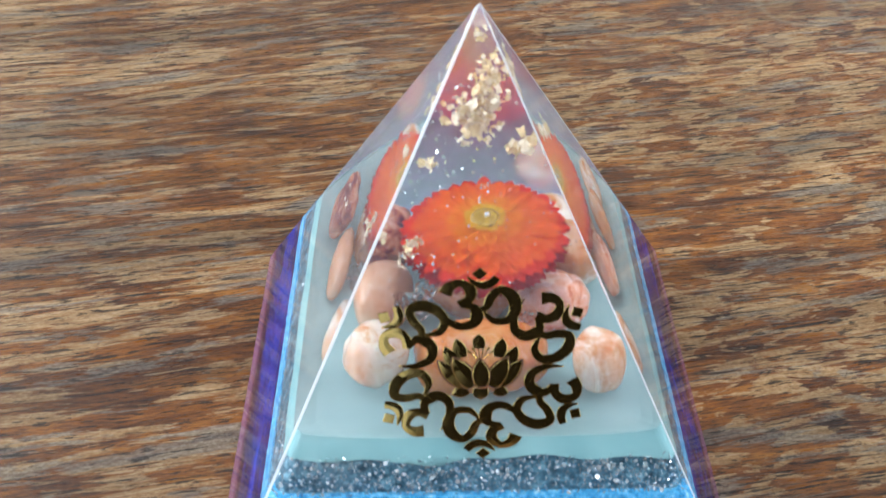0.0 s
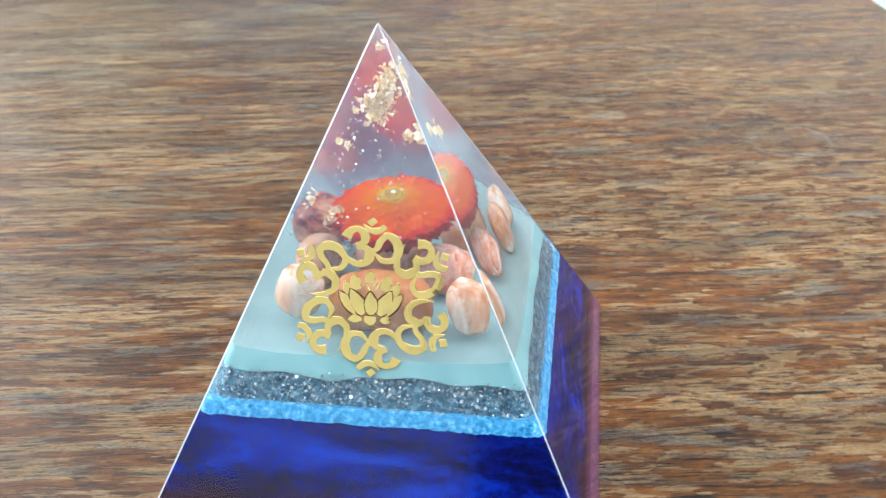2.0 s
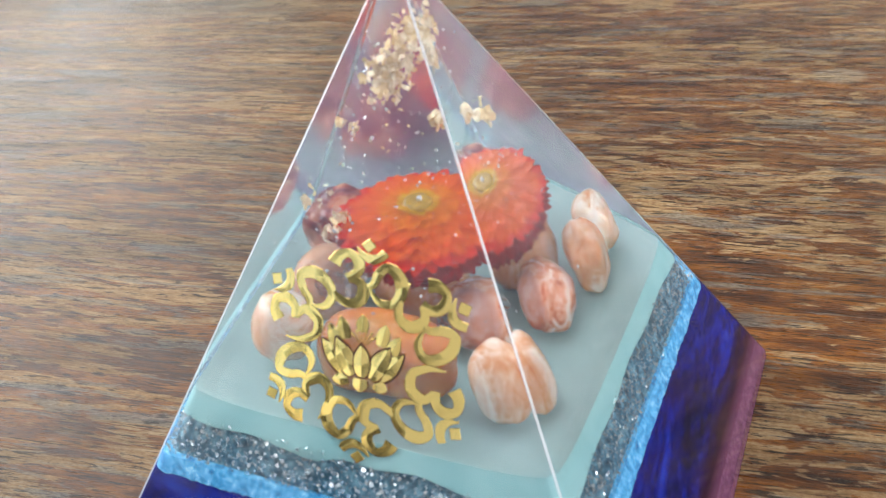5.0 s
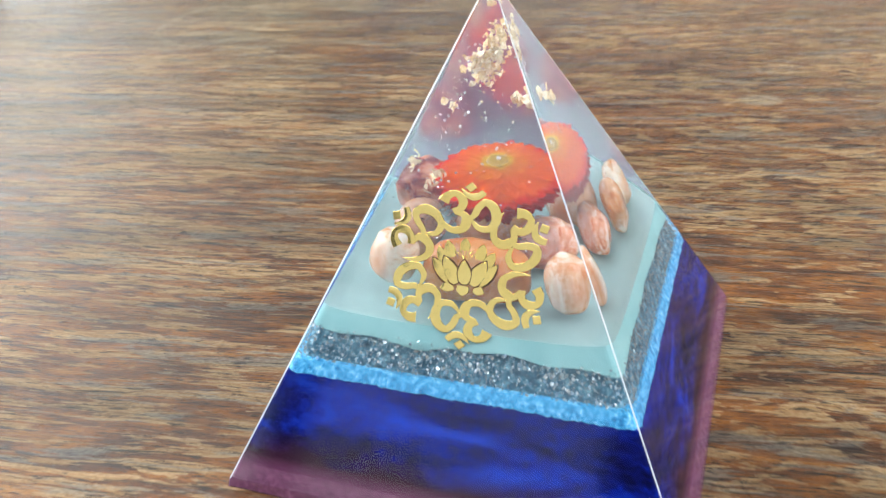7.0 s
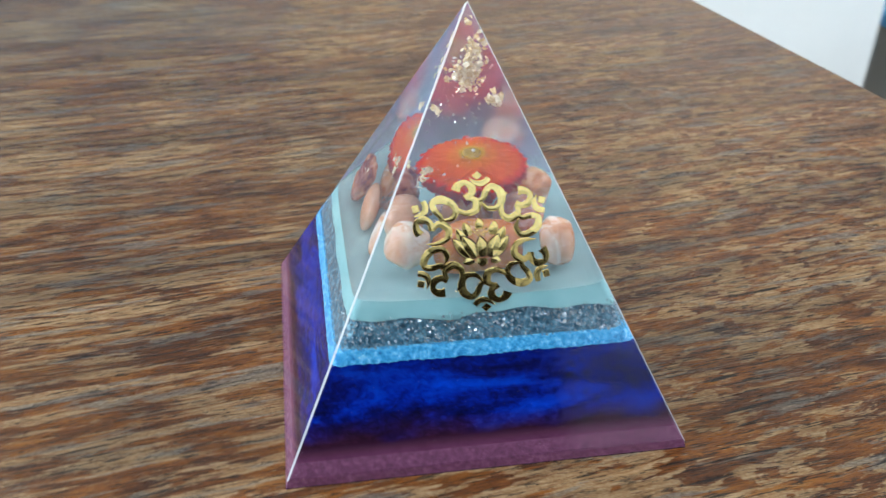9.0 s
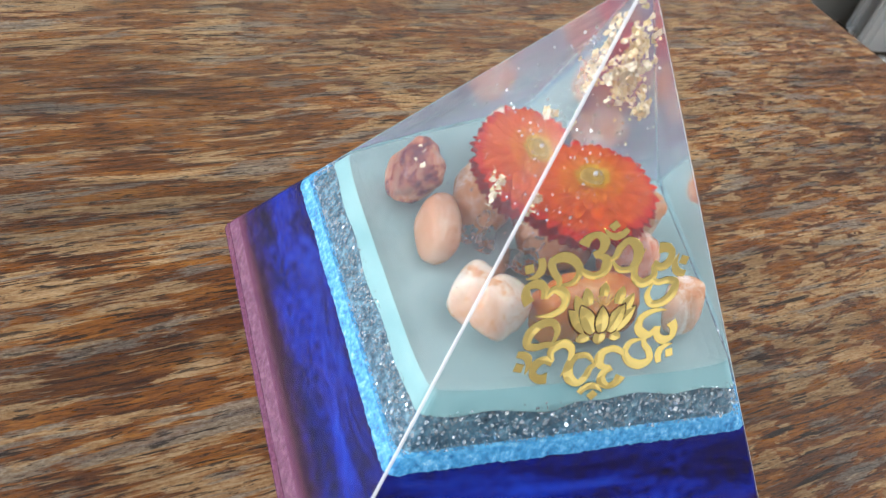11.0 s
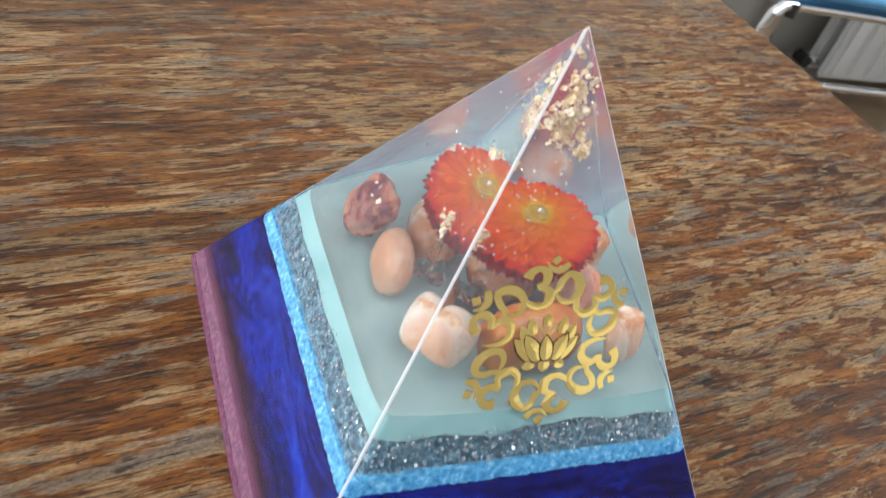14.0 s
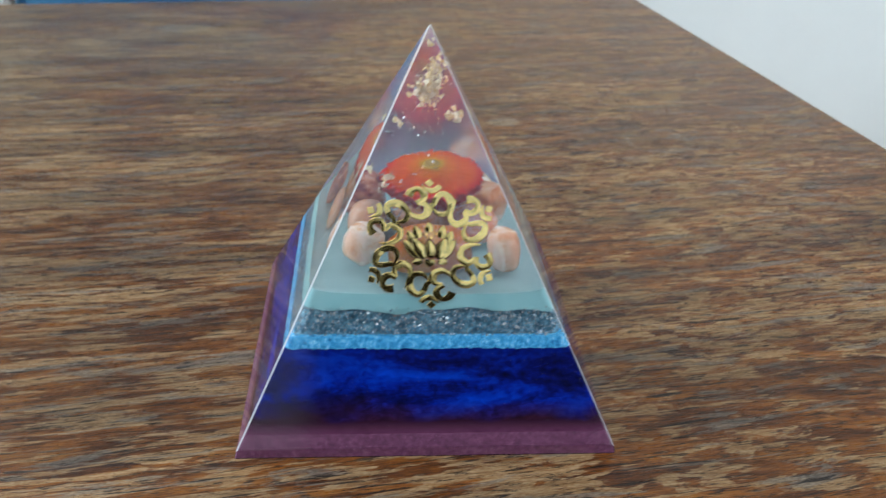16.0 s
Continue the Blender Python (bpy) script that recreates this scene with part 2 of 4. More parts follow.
def stone_material(name, stops, scale=130.0, band=0.6, stretch=(1, 1, 1)):
    """Polished pebble with veins; stretch draws them out along an axis."""
    n = Nodes(name)
    info = n.add("ShaderNodeObjectInfo")
    tex = n.add("ShaderNodeTexCoord")
    shift = n.add("ShaderNodeVectorMath", operation="ADD")
    n.link(tex.outputs["Object"], shift.inputs[0])
    n.link(info.outputs["Random"], shift.inputs[1])
    drawn = n.add("ShaderNodeVectorMath", operation="MULTIPLY")
    n.link(shift.outputs[0], drawn.inputs[0])
    drawn.inputs[1].default_value = stretch
    f = n.noise(drawn.outputs[0], scale, 5, 0.6, band)
    g = n.noise(shift.outputs[0], scale * 6, 3, 0.6)
    both = n.math("ADD", n.math("MULTIPLY", f, 0.8), n.math("MULTIPLY", g, 0.2))
    local = n.add("ShaderNodeSeparateXYZ")
    n.link(tex.outputs["Object"], local.inputs[0])
    ends = n.math("ADD", n.math("ABSOLUTE", local.outputs["X"]), n.math("MULTIPLY", n.math("SUBTRACT", f, 0.5), 0.008))
    colour = n.mix(n.grey(ends, 0.0034, 0.0050, 0.0, 0.5), n.ramp(both, stops), stops[0][1])
    return n.set(Base_Color=colour, Roughness=0.15, Subsurface_Weight=0.9, Subsurface_Radius=(0.004, 0.0028, 0.0021), Subsurface_Scale=0.8)


def petal_material(name, base, tip):
    n = Nodes(name)
    tex = n.add("ShaderNodeTexCoord")
    sep = n.add("ShaderNodeSeparateXYZ")
    n.link(tex.outputs["Object"], sep.inputs[0])
    vein = n.noise(n.coords((1600, 180, 400)), 1.0, 3, 0.6)
    along = n.math("ADD", n.grey(sep.outputs["Y"], 0.0, 0.0085), n.math("MULTIPLY", n.math("SUBTRACT", vein, 0.5), 0.35))
    info = n.add("ShaderNodeObjectInfo")
    colour = n.mix(n.grey(along, 0.15, 0.95), base, tip)
    colour = n.mix(n.math("MULTIPLY", info.outputs["Random"], 0.2), colour, tuple(c * 0.6 for c in tip))
    through_light = n.add("ShaderNodeBsdfTranslucent")
    n.link(colour, through_light.inputs["Color"])
    blend = n.add("ShaderNodeMixShader")
    blend.inputs[0].default_value = 0.4
    n.link(n.bsdf.outputs[0], blend.inputs[1])
    n.link(through_light.outputs[0], blend.inputs[2])
    n.link(blend.outputs[0], n.tree.nodes["Material Output"].inputs["Surface"])
    return n.set(Base_Color=colour, Roughness=0.34, Specular_IOR_Level=0.3, Subsurface_Weight=0.5, Subsurface_Radius=(0.006, 0.0016, 0.0005), Subsurface_Scale=1.0)


def teal_material():
    """Opaque teal pour, coloured brighter on its sides and greyer on upward faces."""
    n = Nodes("pale_teal_resin")
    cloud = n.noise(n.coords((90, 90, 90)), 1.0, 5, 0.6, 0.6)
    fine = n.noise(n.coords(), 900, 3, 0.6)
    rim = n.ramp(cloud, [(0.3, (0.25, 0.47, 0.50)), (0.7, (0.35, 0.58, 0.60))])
    top_tone = n.ramp(n.math("ADD", n.math("MULTIPLY", cloud, 0.75), n.math("MULTIPLY", fine, 0.25)), [(0.3, (0.235, 0.385, 0.395)), (0.7, (0.345, 0.50, 0.505))])
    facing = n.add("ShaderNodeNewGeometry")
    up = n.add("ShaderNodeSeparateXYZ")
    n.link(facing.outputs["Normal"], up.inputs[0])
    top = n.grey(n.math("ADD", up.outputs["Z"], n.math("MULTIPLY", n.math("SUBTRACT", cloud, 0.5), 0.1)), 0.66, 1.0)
    return n.set(Base_Color=n.mix(top, rim, top_tone), Roughness=0.6, Specular_IOR_Level=0.3)


def foil_material():
    """Gold foil, buckled into small flat facets."""
    n = Nodes("gold_foil")
    cell = n.add("ShaderNodeTexVoronoi")
    cell.inputs["Scale"].default_value = 230
    n.link(n.coords(), cell.inputs["Vector"])
    lean = n.add("ShaderNodeVectorMath", operation="SUBTRACT")
    n.link(cell.outputs["Color"], lean.inputs[0])
    lean.inputs[1].default_value = (0.5, 0.5, 0.5)
    small = n.add("ShaderNodeVectorMath", operation="SCALE")
    n.link(lean.outputs[0], small.inputs[0])
    small.inputs["Scale"].default_value = 0.06
    flat = n.add("ShaderNodeNewGeometry")
    total = n.add("ShaderNodeVectorMath", operation="ADD")
    n.link(flat.outputs["Normal"], total.inputs[0])
    n.link(small.outputs[0], total.inputs[1])
    unit = n.add("ShaderNodeVectorMath", operation="NORMALIZE")
    n.link(total.outputs[0], unit.inputs[0])
    n.link(unit.outputs[0], n.bsdf.inputs["Normal"])
    return n.set(Base_Color=n.ramp(n.noise(n.coords(), 60, 4), [(0.3, (0.86, 0.63, 0.21)), (0.7, (0.96, 0.74, 0.29))]), Roughness=0.10, Metallic=1.0)


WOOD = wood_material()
CLEAR = cloudy_resin("clear_resin", 0.085, 0.10, (0.62, 0.57, 0.70), 0.38)
SIDE = cloudy_resin("side_resin", 0.085, 0.09, (0.62, 0.59, 0.70), 0.32)
# violet painted into the back face for the violet reflections seen inside
DULL = cloudy_resin("dull_resin", 0.15, 0.48, (0.46, 0.27, 0.58))
# near-white colour paints a highlight along the front slanting edges
EDGE_WHITE = Nodes("edge_highlight_resin").set(Base_Color=(0.92, 0.94, 0.98), Roughness=0.24, IOR=1.5, Transmission_Weight=0.25)
BLUE = blue_material()
MAUVE = speckled("mauve_mica_resin", [(0.3, (0.115, 0.030, 0.080)), (0.5, (0.195, 0.058, 0.135)), (0.7, (0.31, 0.125, 0.23))], 700, 0.4)
SKY = speckled("sky_blue_resin", [(0.32, (0.015, 0.14, 0.40)), (0.46, (0.055, 0.37, 0.70)), (0.58, (0.18, 0.57, 0.86)), (0.68, (0.50, 0.80, 0.95))], 760, 0.4, bump=0.0005)
SHALE = speckled("dark_glitter_base", [(0.34, (0.014, 0.05, 0.085)), (0.5, (0.06, 0.17, 0.25)), (0.66, (0.26, 0.48, 0.60))], 620, 0.4)
TEAL = teal_material()
SILVER = plain("silver_flake", (0.78, 0.84, 0.88), 0.2, 0.7)
GOLD = foil_material()
LEAF = plain("gold_leaf", (1.0, 0.82, 0.63), 0.22, 0.08, vary=0.15, scale=900, bump=0.0004)
LEAF_SHEEN = plain("bright_gold_leaf", (1.0, 0.76, 0.46), 0.16, 0.30, vary=0.12, scale=900, bump=0.0003)
PEACH = stone_material("peach_stone", [(0.34, (0.50, 0.24, 0.13)), (0.48, (0.57, 0.33, 0.21)), (0.6, (0.63, 0.42, 0.30)), (0.74, (0.72, 0.57, 0.46))], 200)
ORANGE = stone_material("orange_stone", [(0.36, (0.52, 0.19, 0.06)), (0.46, (0.58, 0.30, 0.15)), (0.54, (0.63, 0.42, 0.30)), (0.63, (0.74, 0.64, 0.56))], 150, 0.9)
RUST = stone_material("rust_stone", [(0.33, (0.34, 0.07, 0.05)), (0.41, (0.56, 0.17, 0.08)), (0.47, (0.70, 0.32, 0.20)), (0.54, (0.76, 0.50, 0.40)), (0.64, (0.82, 0.71, 0.66))], 210, 1.2)
WINE = stone_material("wine_stone", [(0.37, (0.10, 0.025, 0.05)), (0.45, (0.33, 0.09, 0.08)), (0.50, (0.60, 0.26, 0.16)), (0.64, (0.70, 0.44, 0.34))], 200, 0.3)
BANDED = stone_material("banded_stone", [(0.36, (0.58, 0.20, 0.06)), (0.44, (0.64, 0.33, 0.17)), (0.51, (0.72, 0.49, 0.35)), (0.62, (0.82, 0.73, 0.65))], 170, 1.2, (1.0, 1.0, 0.35))
AMBER_STONE = stone_material("amber_stone", [(0.36, (0.50, 0.14, 0.022)), (0.46, (0.70, 0.27, 0.065)), (0.56, (0.78, 0.38, 0.13)), (0.68, (0.82, 0.58, 0.38))], 150, 0.8)
PALE = stone_material("pale_stone", [(0.36, (0.60, 0.24, 0.08)), (0.43, (0.68, 0.46, 0.30)), (0.50, (0.76, 0.66, 0.56)), (0.64, (0.82, 0.79, 0.73))], 150)
QUARTZ = resin_material("quartz", 0.02, (0.97, 0.97, 0.98), 1.12)
WALL = plain("white_wall_paint", (0.87, 0.885, 0.88), 0.7, vary=0.04, scale=3, bump=0.0006)
SHADE_WALL = plain("shaded_beige_wall", (0.42, 0.41, 0.35), 0.7, vary=0.05, scale=4)
WALL_SHADE = plain("wall_shade_grey", (0.36, 0.355, 0.33), 0.7, vary=0.05, scale=4)
FLOOR = plain("tan_floor", (0.36, 0.25, 0.16), 0.5, vary=0.12, scale=6)
CUSHION = plain("blue_fabric", (0.10, 0.32, 0.58), 0.85, vary=0.12, scale=60, bump=0.0008)
WHITE_PLASTIC = plain("white_plastic", (0.86, 0.88, 0.89), 0.35, vary=0.03, scale=12)
CHROME = plain("chrome_tube", (0.8, 0.81, 0.83), 0.12, 1.0, vary=0.04)
BLACK = plain("black_rubber", (0.015, 0.015, 0.017), 0.6)
LILAC_CARD = plain("pale_lilac_card", (0.55, 0.53, 0.66), 0.55, vary=0.05)
DARK_PANEL = plain("dark_panel_surface", (0.012, 0.009, 0.007), 0.8, vary=0.2, scale=10, Specular_IOR_Level=0.1)
CEILING = plain("dark_ceiling", (0.16, 0.115, 0.08), 0.7, vary=0.2, scale=8)
PURPLE_CARD = plain("purple_card", (0.20, 0.03, 0.30), 0.5, vary=0.1)

# ---------------------------------------------------------------- builders


def mesh_of(bm, material, smooth=False):
    me = bpy.data.meshes.new("mesh")
    bm.to_mesh(me)
    bm.free()
    for m in material if isinstance(material, (list, tuple)) else [material]:
        me.materials.append(m)
    if smooth:
        for p in me.polygons:
            p.use_smooth = True
    return me


def part(name, bm, material, parent=None, label="", m=None, smooth=False, kind=""):
    """Links a bmesh as one mesh object, under a thing or a part."""
    ob = new(name, bm if isinstance(bm, bpy.types.Mesh) else mesh_of(bm, material, smooth))
    ob.parent = parent
    if m is not None:
        ob.matrix_basis = m
    return tagged(ob, label, kind=kind)


def thing(name, label, category, m=None, group=""):
    ob = new(name)
    ob.empty_display_size = 0.02
    if m is not None:
        ob.matrix_basis = m
    return tagged(ob, label, category, group)


def box(w, d, h, bevel=0.0, at=(0, 0, 0), segments=2):
    """A block with its base centre at the given place."""
    bm = bmesh.new()
    bmesh.ops.create_cube(bm, size=1)
    bmesh.ops.scale(bm, vec=(w, d, h), verts=bm.verts)
    bmesh.ops.translate(bm, vec=(at[0], at[1], at[2] + h / 2), verts=bm.verts)
    if bevel:
        bmesh.ops.bevel(bm, geom=bm.edges[:], offset=bevel, segments=segments, affect="EDGES")
    return bm


def tube(points, r, sides=12):
    """A round bar along a line of points."""
    bm = bmesh.new()
    pts = [Vector(p) for p in points]
    rings = []
    for i, p in enumerate(pts):
        d = (pts[min(i + 1, len(pts) - 1)] - pts[max(i - 1, 0)]).normalized()
        a = d.orthogonal().normalized() if not rings else (side - d * side.dot(d)).normalized()
        side = a
        b = d.cross(a)
        rings.append([bm.verts.new(p + r * (math.cos(k * math.tau / sides) * a + math.sin(k * math.tau / sides) * b)) for k in range(sides)])
    for s, e in zip(rings, rings[1:]):
        for k in range(sides):
            bm.faces.new((s[k], s[(k + 1) % sides], e[(k + 1) % sides], e[k]))
    bm.faces.new(rings[0][::-1])
    bm.faces.new(rings[-1])
    return bm


def structure(name, bm, material, label="", m=None):
    ob = part(name, bm, material, None, label, m)
    ob["kind"] = "structure"
    return ob


# ---------------------------------------------------------------- the room
LOW, HIGH = -0.74, 1.90
X0, X1, Y0, Y1 = -2.4, 2.4, -2.4, 2.56


def wall_with_openings(along, lo, hi, openings, thick=0.12):
    """A wall along x or y at the origin, of pieces round its openings (a0, a1, z0, z1)."""
    bm = bmesh.new()

    def block(a0, a1, z0, z1):
        if a1 - a0 < 1e-4 or z1 - z0 < 1e-4:
            return
        size = (a1 - a0, thick, z1 - z0) if along == "x" else (thick, a1 - a0, z1 - z0)
        mid = ((a0 + a1) / 2, 0, (z0 + z1) / 2) if along == "x" else (0, (a0 + a1) / 2, (z0 + z1) / 2)
        made = bmesh.ops.create_cube(bm, size=1)["verts"]
        bmesh.ops.scale(bm, vec=size, verts=made)
        bmesh.ops.translate(bm, vec=mid, verts=made)

    at = lo
    for a0, a1, z0, z1 in openings:
        block(at, a0, LOW, HIGH)
        block(a0, a1, LOW, z0)
        block(a0, a1, z1, HIGH)
        at = a1
    block(at, hi, LOW, HIGH)
    return bm


structure("floor", box(X1 - X0 + 0.3, Y1 - Y0 + 0.3, 0.1, at=(0, 0.1, LOW - 0.1)), FLOOR, "tan brown floor")
def ceiling_mesh():
    """A slab with an opening for the added overhead fill light."""
    bm = bmesh.new()
    for x0, x1, y0, y1 in ((X0 - 0.1, -1.4, Y0 - 0.1, Y1 + 0.15), (0.8, X1 + 0.1, Y0 - 0.1, Y1 + 0.15), (-1.4, 0.8, Y0 - 0.1, -1.1), (-1.4, 0.8, 0.2, Y1 + 0.15)):
        made = bmesh.ops.create_cube(bm, size=1)["verts"]
        bmesh.ops.scale(bm, vec=(x1 - x0, y1 - y0, 0.1), verts=made)
        bmesh.ops.translate(bm, vec=((x0 + x1) / 2, (y0 + y1) / 2, HIGH + 0.05), verts=made)
    return bm


# unseen ceiling, coloured dark to cut the bounce light
structure("ceiling", ceiling_mesh(), CEILING, "unseen dark ceiling that cuts bounce light, with an opening for the fill")
structure("wall_west", wall_with_openings("y", Y0, Y1, [(-0.9, 2.05, 0.25, 1.65)]), WALL, "white plaster wall with a wide window opening", pose(X0, 0, 0))
structure("wall_south", wall_with_openings("x", X0, X1, [(-2.27, -1.17, -0.2, 1.82), (-1.17, 0.2, 1.25, 1.82), (0.2, 0.9, 1.03, 1.82), (0.9, 1.3, 0.62, 1.82), (1.38, 2.27, -0.2, 0.2)]), WALL, "unseen white wall with openings set for the emblem's reflection", pose(0, Y0, 0))
# unseen dark panels, added to darken the lower part of the emblem's reflection
for x, w, h in ((0.02, 0.36, 1.96), (0.45, 0.50, 1.72)):
    structure("reflection_panel", box(w, 0.03, h, 0.004, (x, Y0 + 0.08, LOW)), DARK_PANEL, "unseen dark panel, added to darken the emblem's reflection")
# unseen dark strips, added to break up the gold emblem's reflection
for x, w in ((-1.10, 0.12), (-1.46, 0.07), (-1.80, 0.05)):
    structure("added_panel", box(w, 0.03, 2.04, 0.004, (x, Y0 + 0.085, -0.21)), DARK_PANEL, "unseen dark strip, added to break up the emblem's reflection")
structure("wall_east", wall_with_openings("y", Y0, Y1, [(-0.6, 1.5, 0.65, 1.75)]), WALL, "unseen white wall with an opening for the added fill", pose(X1, 0, 0))
structure("wall_north", wall_with_openings("x", X0, X1, []), WALL, "white plaster wall behind the table", pose(0, Y1 + 0.06, 0))

# the shaded beige wall beside the white column, its shade put into the colour
structure("added_panel", box(0.95, 0.02, 2.0, 0.004, (-1.315, Y1 - 0.012, LOW)), SHADE_WALL, "beige wall panel with shade put into its colour")
structure("wall_pier", box(0.65, Y1 - 1.20, HIGH - LOW, 0.004, (0.34 + 0.325, (Y1 + 1.20) / 2, LOW)), WALL, "white plaster pier beside the table")
structure("wall_recess", box(X1 - 0.99, Y1 - 1.54, HIGH - LOW, 0, ((X1 + 0.99) / 2, (Y1 + 1.54) / 2, LOW)), WALL, "white plaster wall of the recess behind the chair")
# panel whose grey colour stands in for shade on the wall
structure("added_panel", box(X1 - 0.07 - 1.0, 0.012, HIGH - LOW - 0.02, 0.003, ((X1 - 0.07 + 1.0) / 2, 1.532, LOW)), WALL_SHADE, "wall panel behind the radiator, grey for its shade")
structure("column", tube([(-2.20, Y1 - 0.02, LOW), (-2.20, Y1 - 0.02, HIGH)], 0.45, 96), WALL, "round white plaster column")

crate = thing("storage_box", "low white plastic box with a stepped lid", "box", pose(-1.02, 1.70, LOW))
part("body", box(0.26, 0.22, 0.470, 0.010), WHITE_PLASTIC, crate)
part("hinge", box(0.16, 0.18, 0.008, 0.001, (0.035, 0, 0.470)), WHITE_PLASTIC, crate)
part("lid", box(0.19, 0.20, 0.022, 0.006, (0.035, 0, 0.478)), WHITE_PLASTIC, crate)
part("latch", box(0.026, 0.04, 0.036, 0.006, (-0.139, -0.07, 0.44)), BLACK, crate, "black latch")

# ---------------------------------------------------------------- the table
TURN = 9.3
TOP = 0.045
corner = Vector((0.277, 0.783, 0))
TW, TD = 1.7, 1.3
table = thing("wooden_table", "worn brown wooden table with bleached scuffed grain", "table", pose(corner.x, corner.y, LOW, 0, 0, TURN))


def tabletop():
    """A slab, a little out of square, with rounded corners and rim."""
    bm = bmesh.new()
    ring, r = [], 0.012
    for cx, cy, a0 in ((-r, -0.014 - r, 0), (-TW + r, -0.070 - r, 90), (-TW + r, -TD + r, 180), (-r, -TD + r, 270)):
        for k in range(7):
            a = radians(a0 + 15 * k)
            ring.append((cx + r * math.cos(a), cy + r * math.sin(a)))
    top = [bm.verts.new((x, y, 0)) for x, y in ring]
    low = [bm.verts.new((x, y, -TOP)) for x, y in ring]
    bm.faces.new(top)
    bm.faces.new(low[::-1])
    for i in range(len(ring)):
        j = (i + 1) % len(ring)
        bm.faces.new((top[j], top[i], low[i], low[j]))
    rim = [e for e in bm.edges if e.verts[0].co.z == e.verts[1].co.z == 0]
    bmesh.ops.bevel(bm, geom=rim, offset=0.003, segments=3, affect="EDGES")
    return bm


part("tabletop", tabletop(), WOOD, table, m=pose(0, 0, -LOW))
leg = mesh_of(box(0.07, 0.07, -LOW - TOP, 0.005), WOOD)
for x in (-0.09, -TW + 0.09):
    for y in (-0.17, -TD + 0.09):
        part("leg", leg, None, table, m=pose(x, y, 0))
for y in (-0.17, -TD + 0.09):
    part("apron", box(TW - 0.25, 0.025, 0.09, 0.002, (-TW / 2, y, -LOW - TOP - 0.09)), WOOD, table)

# ---------------------------------------------------------------- things beside the table
SH = 0.44


def cushion(w, d, h):
    return box(w, d, h, min(w, d, h) * 0.38, segments=4)


def make_chair(m, label):
    """An upholstered chair on a tube frame; its front faces -x, its width runs along y."""
    w = 0.50
    chair = thing("chair", label, "chair", m, "chairs at the table")
    part("seat", cushion(0.44, w, 0.075), CUSHION, chair, m=pose(0.225, w / 2, SH - 0.015), smooth=True)
    part("piping", tube([(0.02, 0.02, SH + 0.03), (0.43, 0.02, SH + 0.03), (0.43, w - 0.02, SH + 0.03), (0.02, w - 0.02, SH + 0.03), (0.02, 0.02, SH + 0.03)], 0.004, 6), CUSHION, chair)
    part("backrest", cushion(0.06, w - 0.01, 0.36), CUSHION, chair, m=pose(0.475, w / 2, SH + 0.13), smooth=True)
    for y in (0.015, w - 0.005):
        part("side_rail", tube([(0.03, y, SH - 0.012), (0.2, y, SH - 0.012), (0.45, y, SH - 0.012)], 0.009), CHROME, chair, "pale chrome tube")
        part("leg", tube([(-0.004, y, 0), (-0.004, y, SH - 0.06), (0.002, y, SH - 0.03), (0.016, y, SH - 0.014), (0.035, y, SH - 0.012)], 0.0125, 16), CHROME, chair, "pale chrome tube")
        part("back_leg", tube([(0.445, y, 0), (0.45, y, SH), (0.49, y, SH + 0.46)], 0.0125, 16), CHROME, chair, "pale chrome tube")
        part("end_cap", tube([(0.030, y - 0.004, SH - 0.03), (0.030, y - 0.004, SH - 0.004)], 0.012), BLACK, chair, "black rubber cap")
    part("stretcher", tube([(0.0, 0.02, 0.27), (0.45, 0.02, 0.27)], 0.009), CHROME, chair, "pale chrome tube")
    return chair


make_chair(pose(1.08, 1.02, LOW, 0, 0, -3), "blue upholstered chair on a pale chrome tube frame, beside the radiator")
make_chair(pose(-0.008, 0.678, LOW, 0, 0, 100), "blue upholstered chair pushed up to the table's far edge")

radiator = thing("radiator", "white fluted panel radiator on the wall behind the chair", "radiator", pose(1.71, 1.41, LOW + 0.062))
part("back_panel", box(0.56, 0.03, 0.42, 0.008, (0.28, 0.065, 0)), WHITE_PLASTIC, radiator)
part("front_panel", box(0.56, 0.02, 0.42, 0.008, (0.28, 0.014, 0)), WHITE_PLASTIC, radiator)
flute = mesh_of(box(0.034, 0.014, 0.39, 0.006), WHITE_PLASTIC)
for k in range(9):
    part("flute", flute, None, radiator, m=pose(0.036 + 0.061 * k, 0.002, 0.015))
for x in (0.06, 0.50):
    part("bracket", box(0.03, 0.03, 0.30, 0.003, (x, 0.094, 0.06)), WHITE_PLASTIC, radiator)
part("valve", tube([(-0.035, 0.04, 0.035), (-0.018, 0.04, 0.035), (0.0, 0.04, 0.035)], 0.013), CHROME, radiator, "chrome valve")
part("valve_knob", tube([(-0.05, 0.02, 0.035), (-0.05, 0.06, 0.035)], 0.017), BLACK, radiator, "black valve knob")
part("pipe", tube([(-0.035, 0.04, 0.035), (-0.035, 0.04, -0.06)], 0.009), WHITE_PLASTIC, radiator, "white pipe")

carton = thing("carton", "small pale lilac card box with a purple front", "box", pose(-0.743, 0.431, 0.0, 0, 0, 45))
part("body", box(0.12, 0.09, 0.038, 0.001, (0, 0, 0.0082)), LILAC_CARD, carton)
part("base", box(0.121, 0.091, 0.008, 0.001), PURPLE_CARD, carton, "purple card")
part("front_label", box(0.10, 0.002, 0.034, 0.0005, (-0.012, -0.0458, 0.009)), PURPLE_CARD, carton, "purple card")

# ---------------------------------------------------------------- the resin pyramid
B, H = 0.0503, 0.1002
SIZE = 1.5  # the pyramid is modelled 0.1 m wide and stands 0.15 m wide


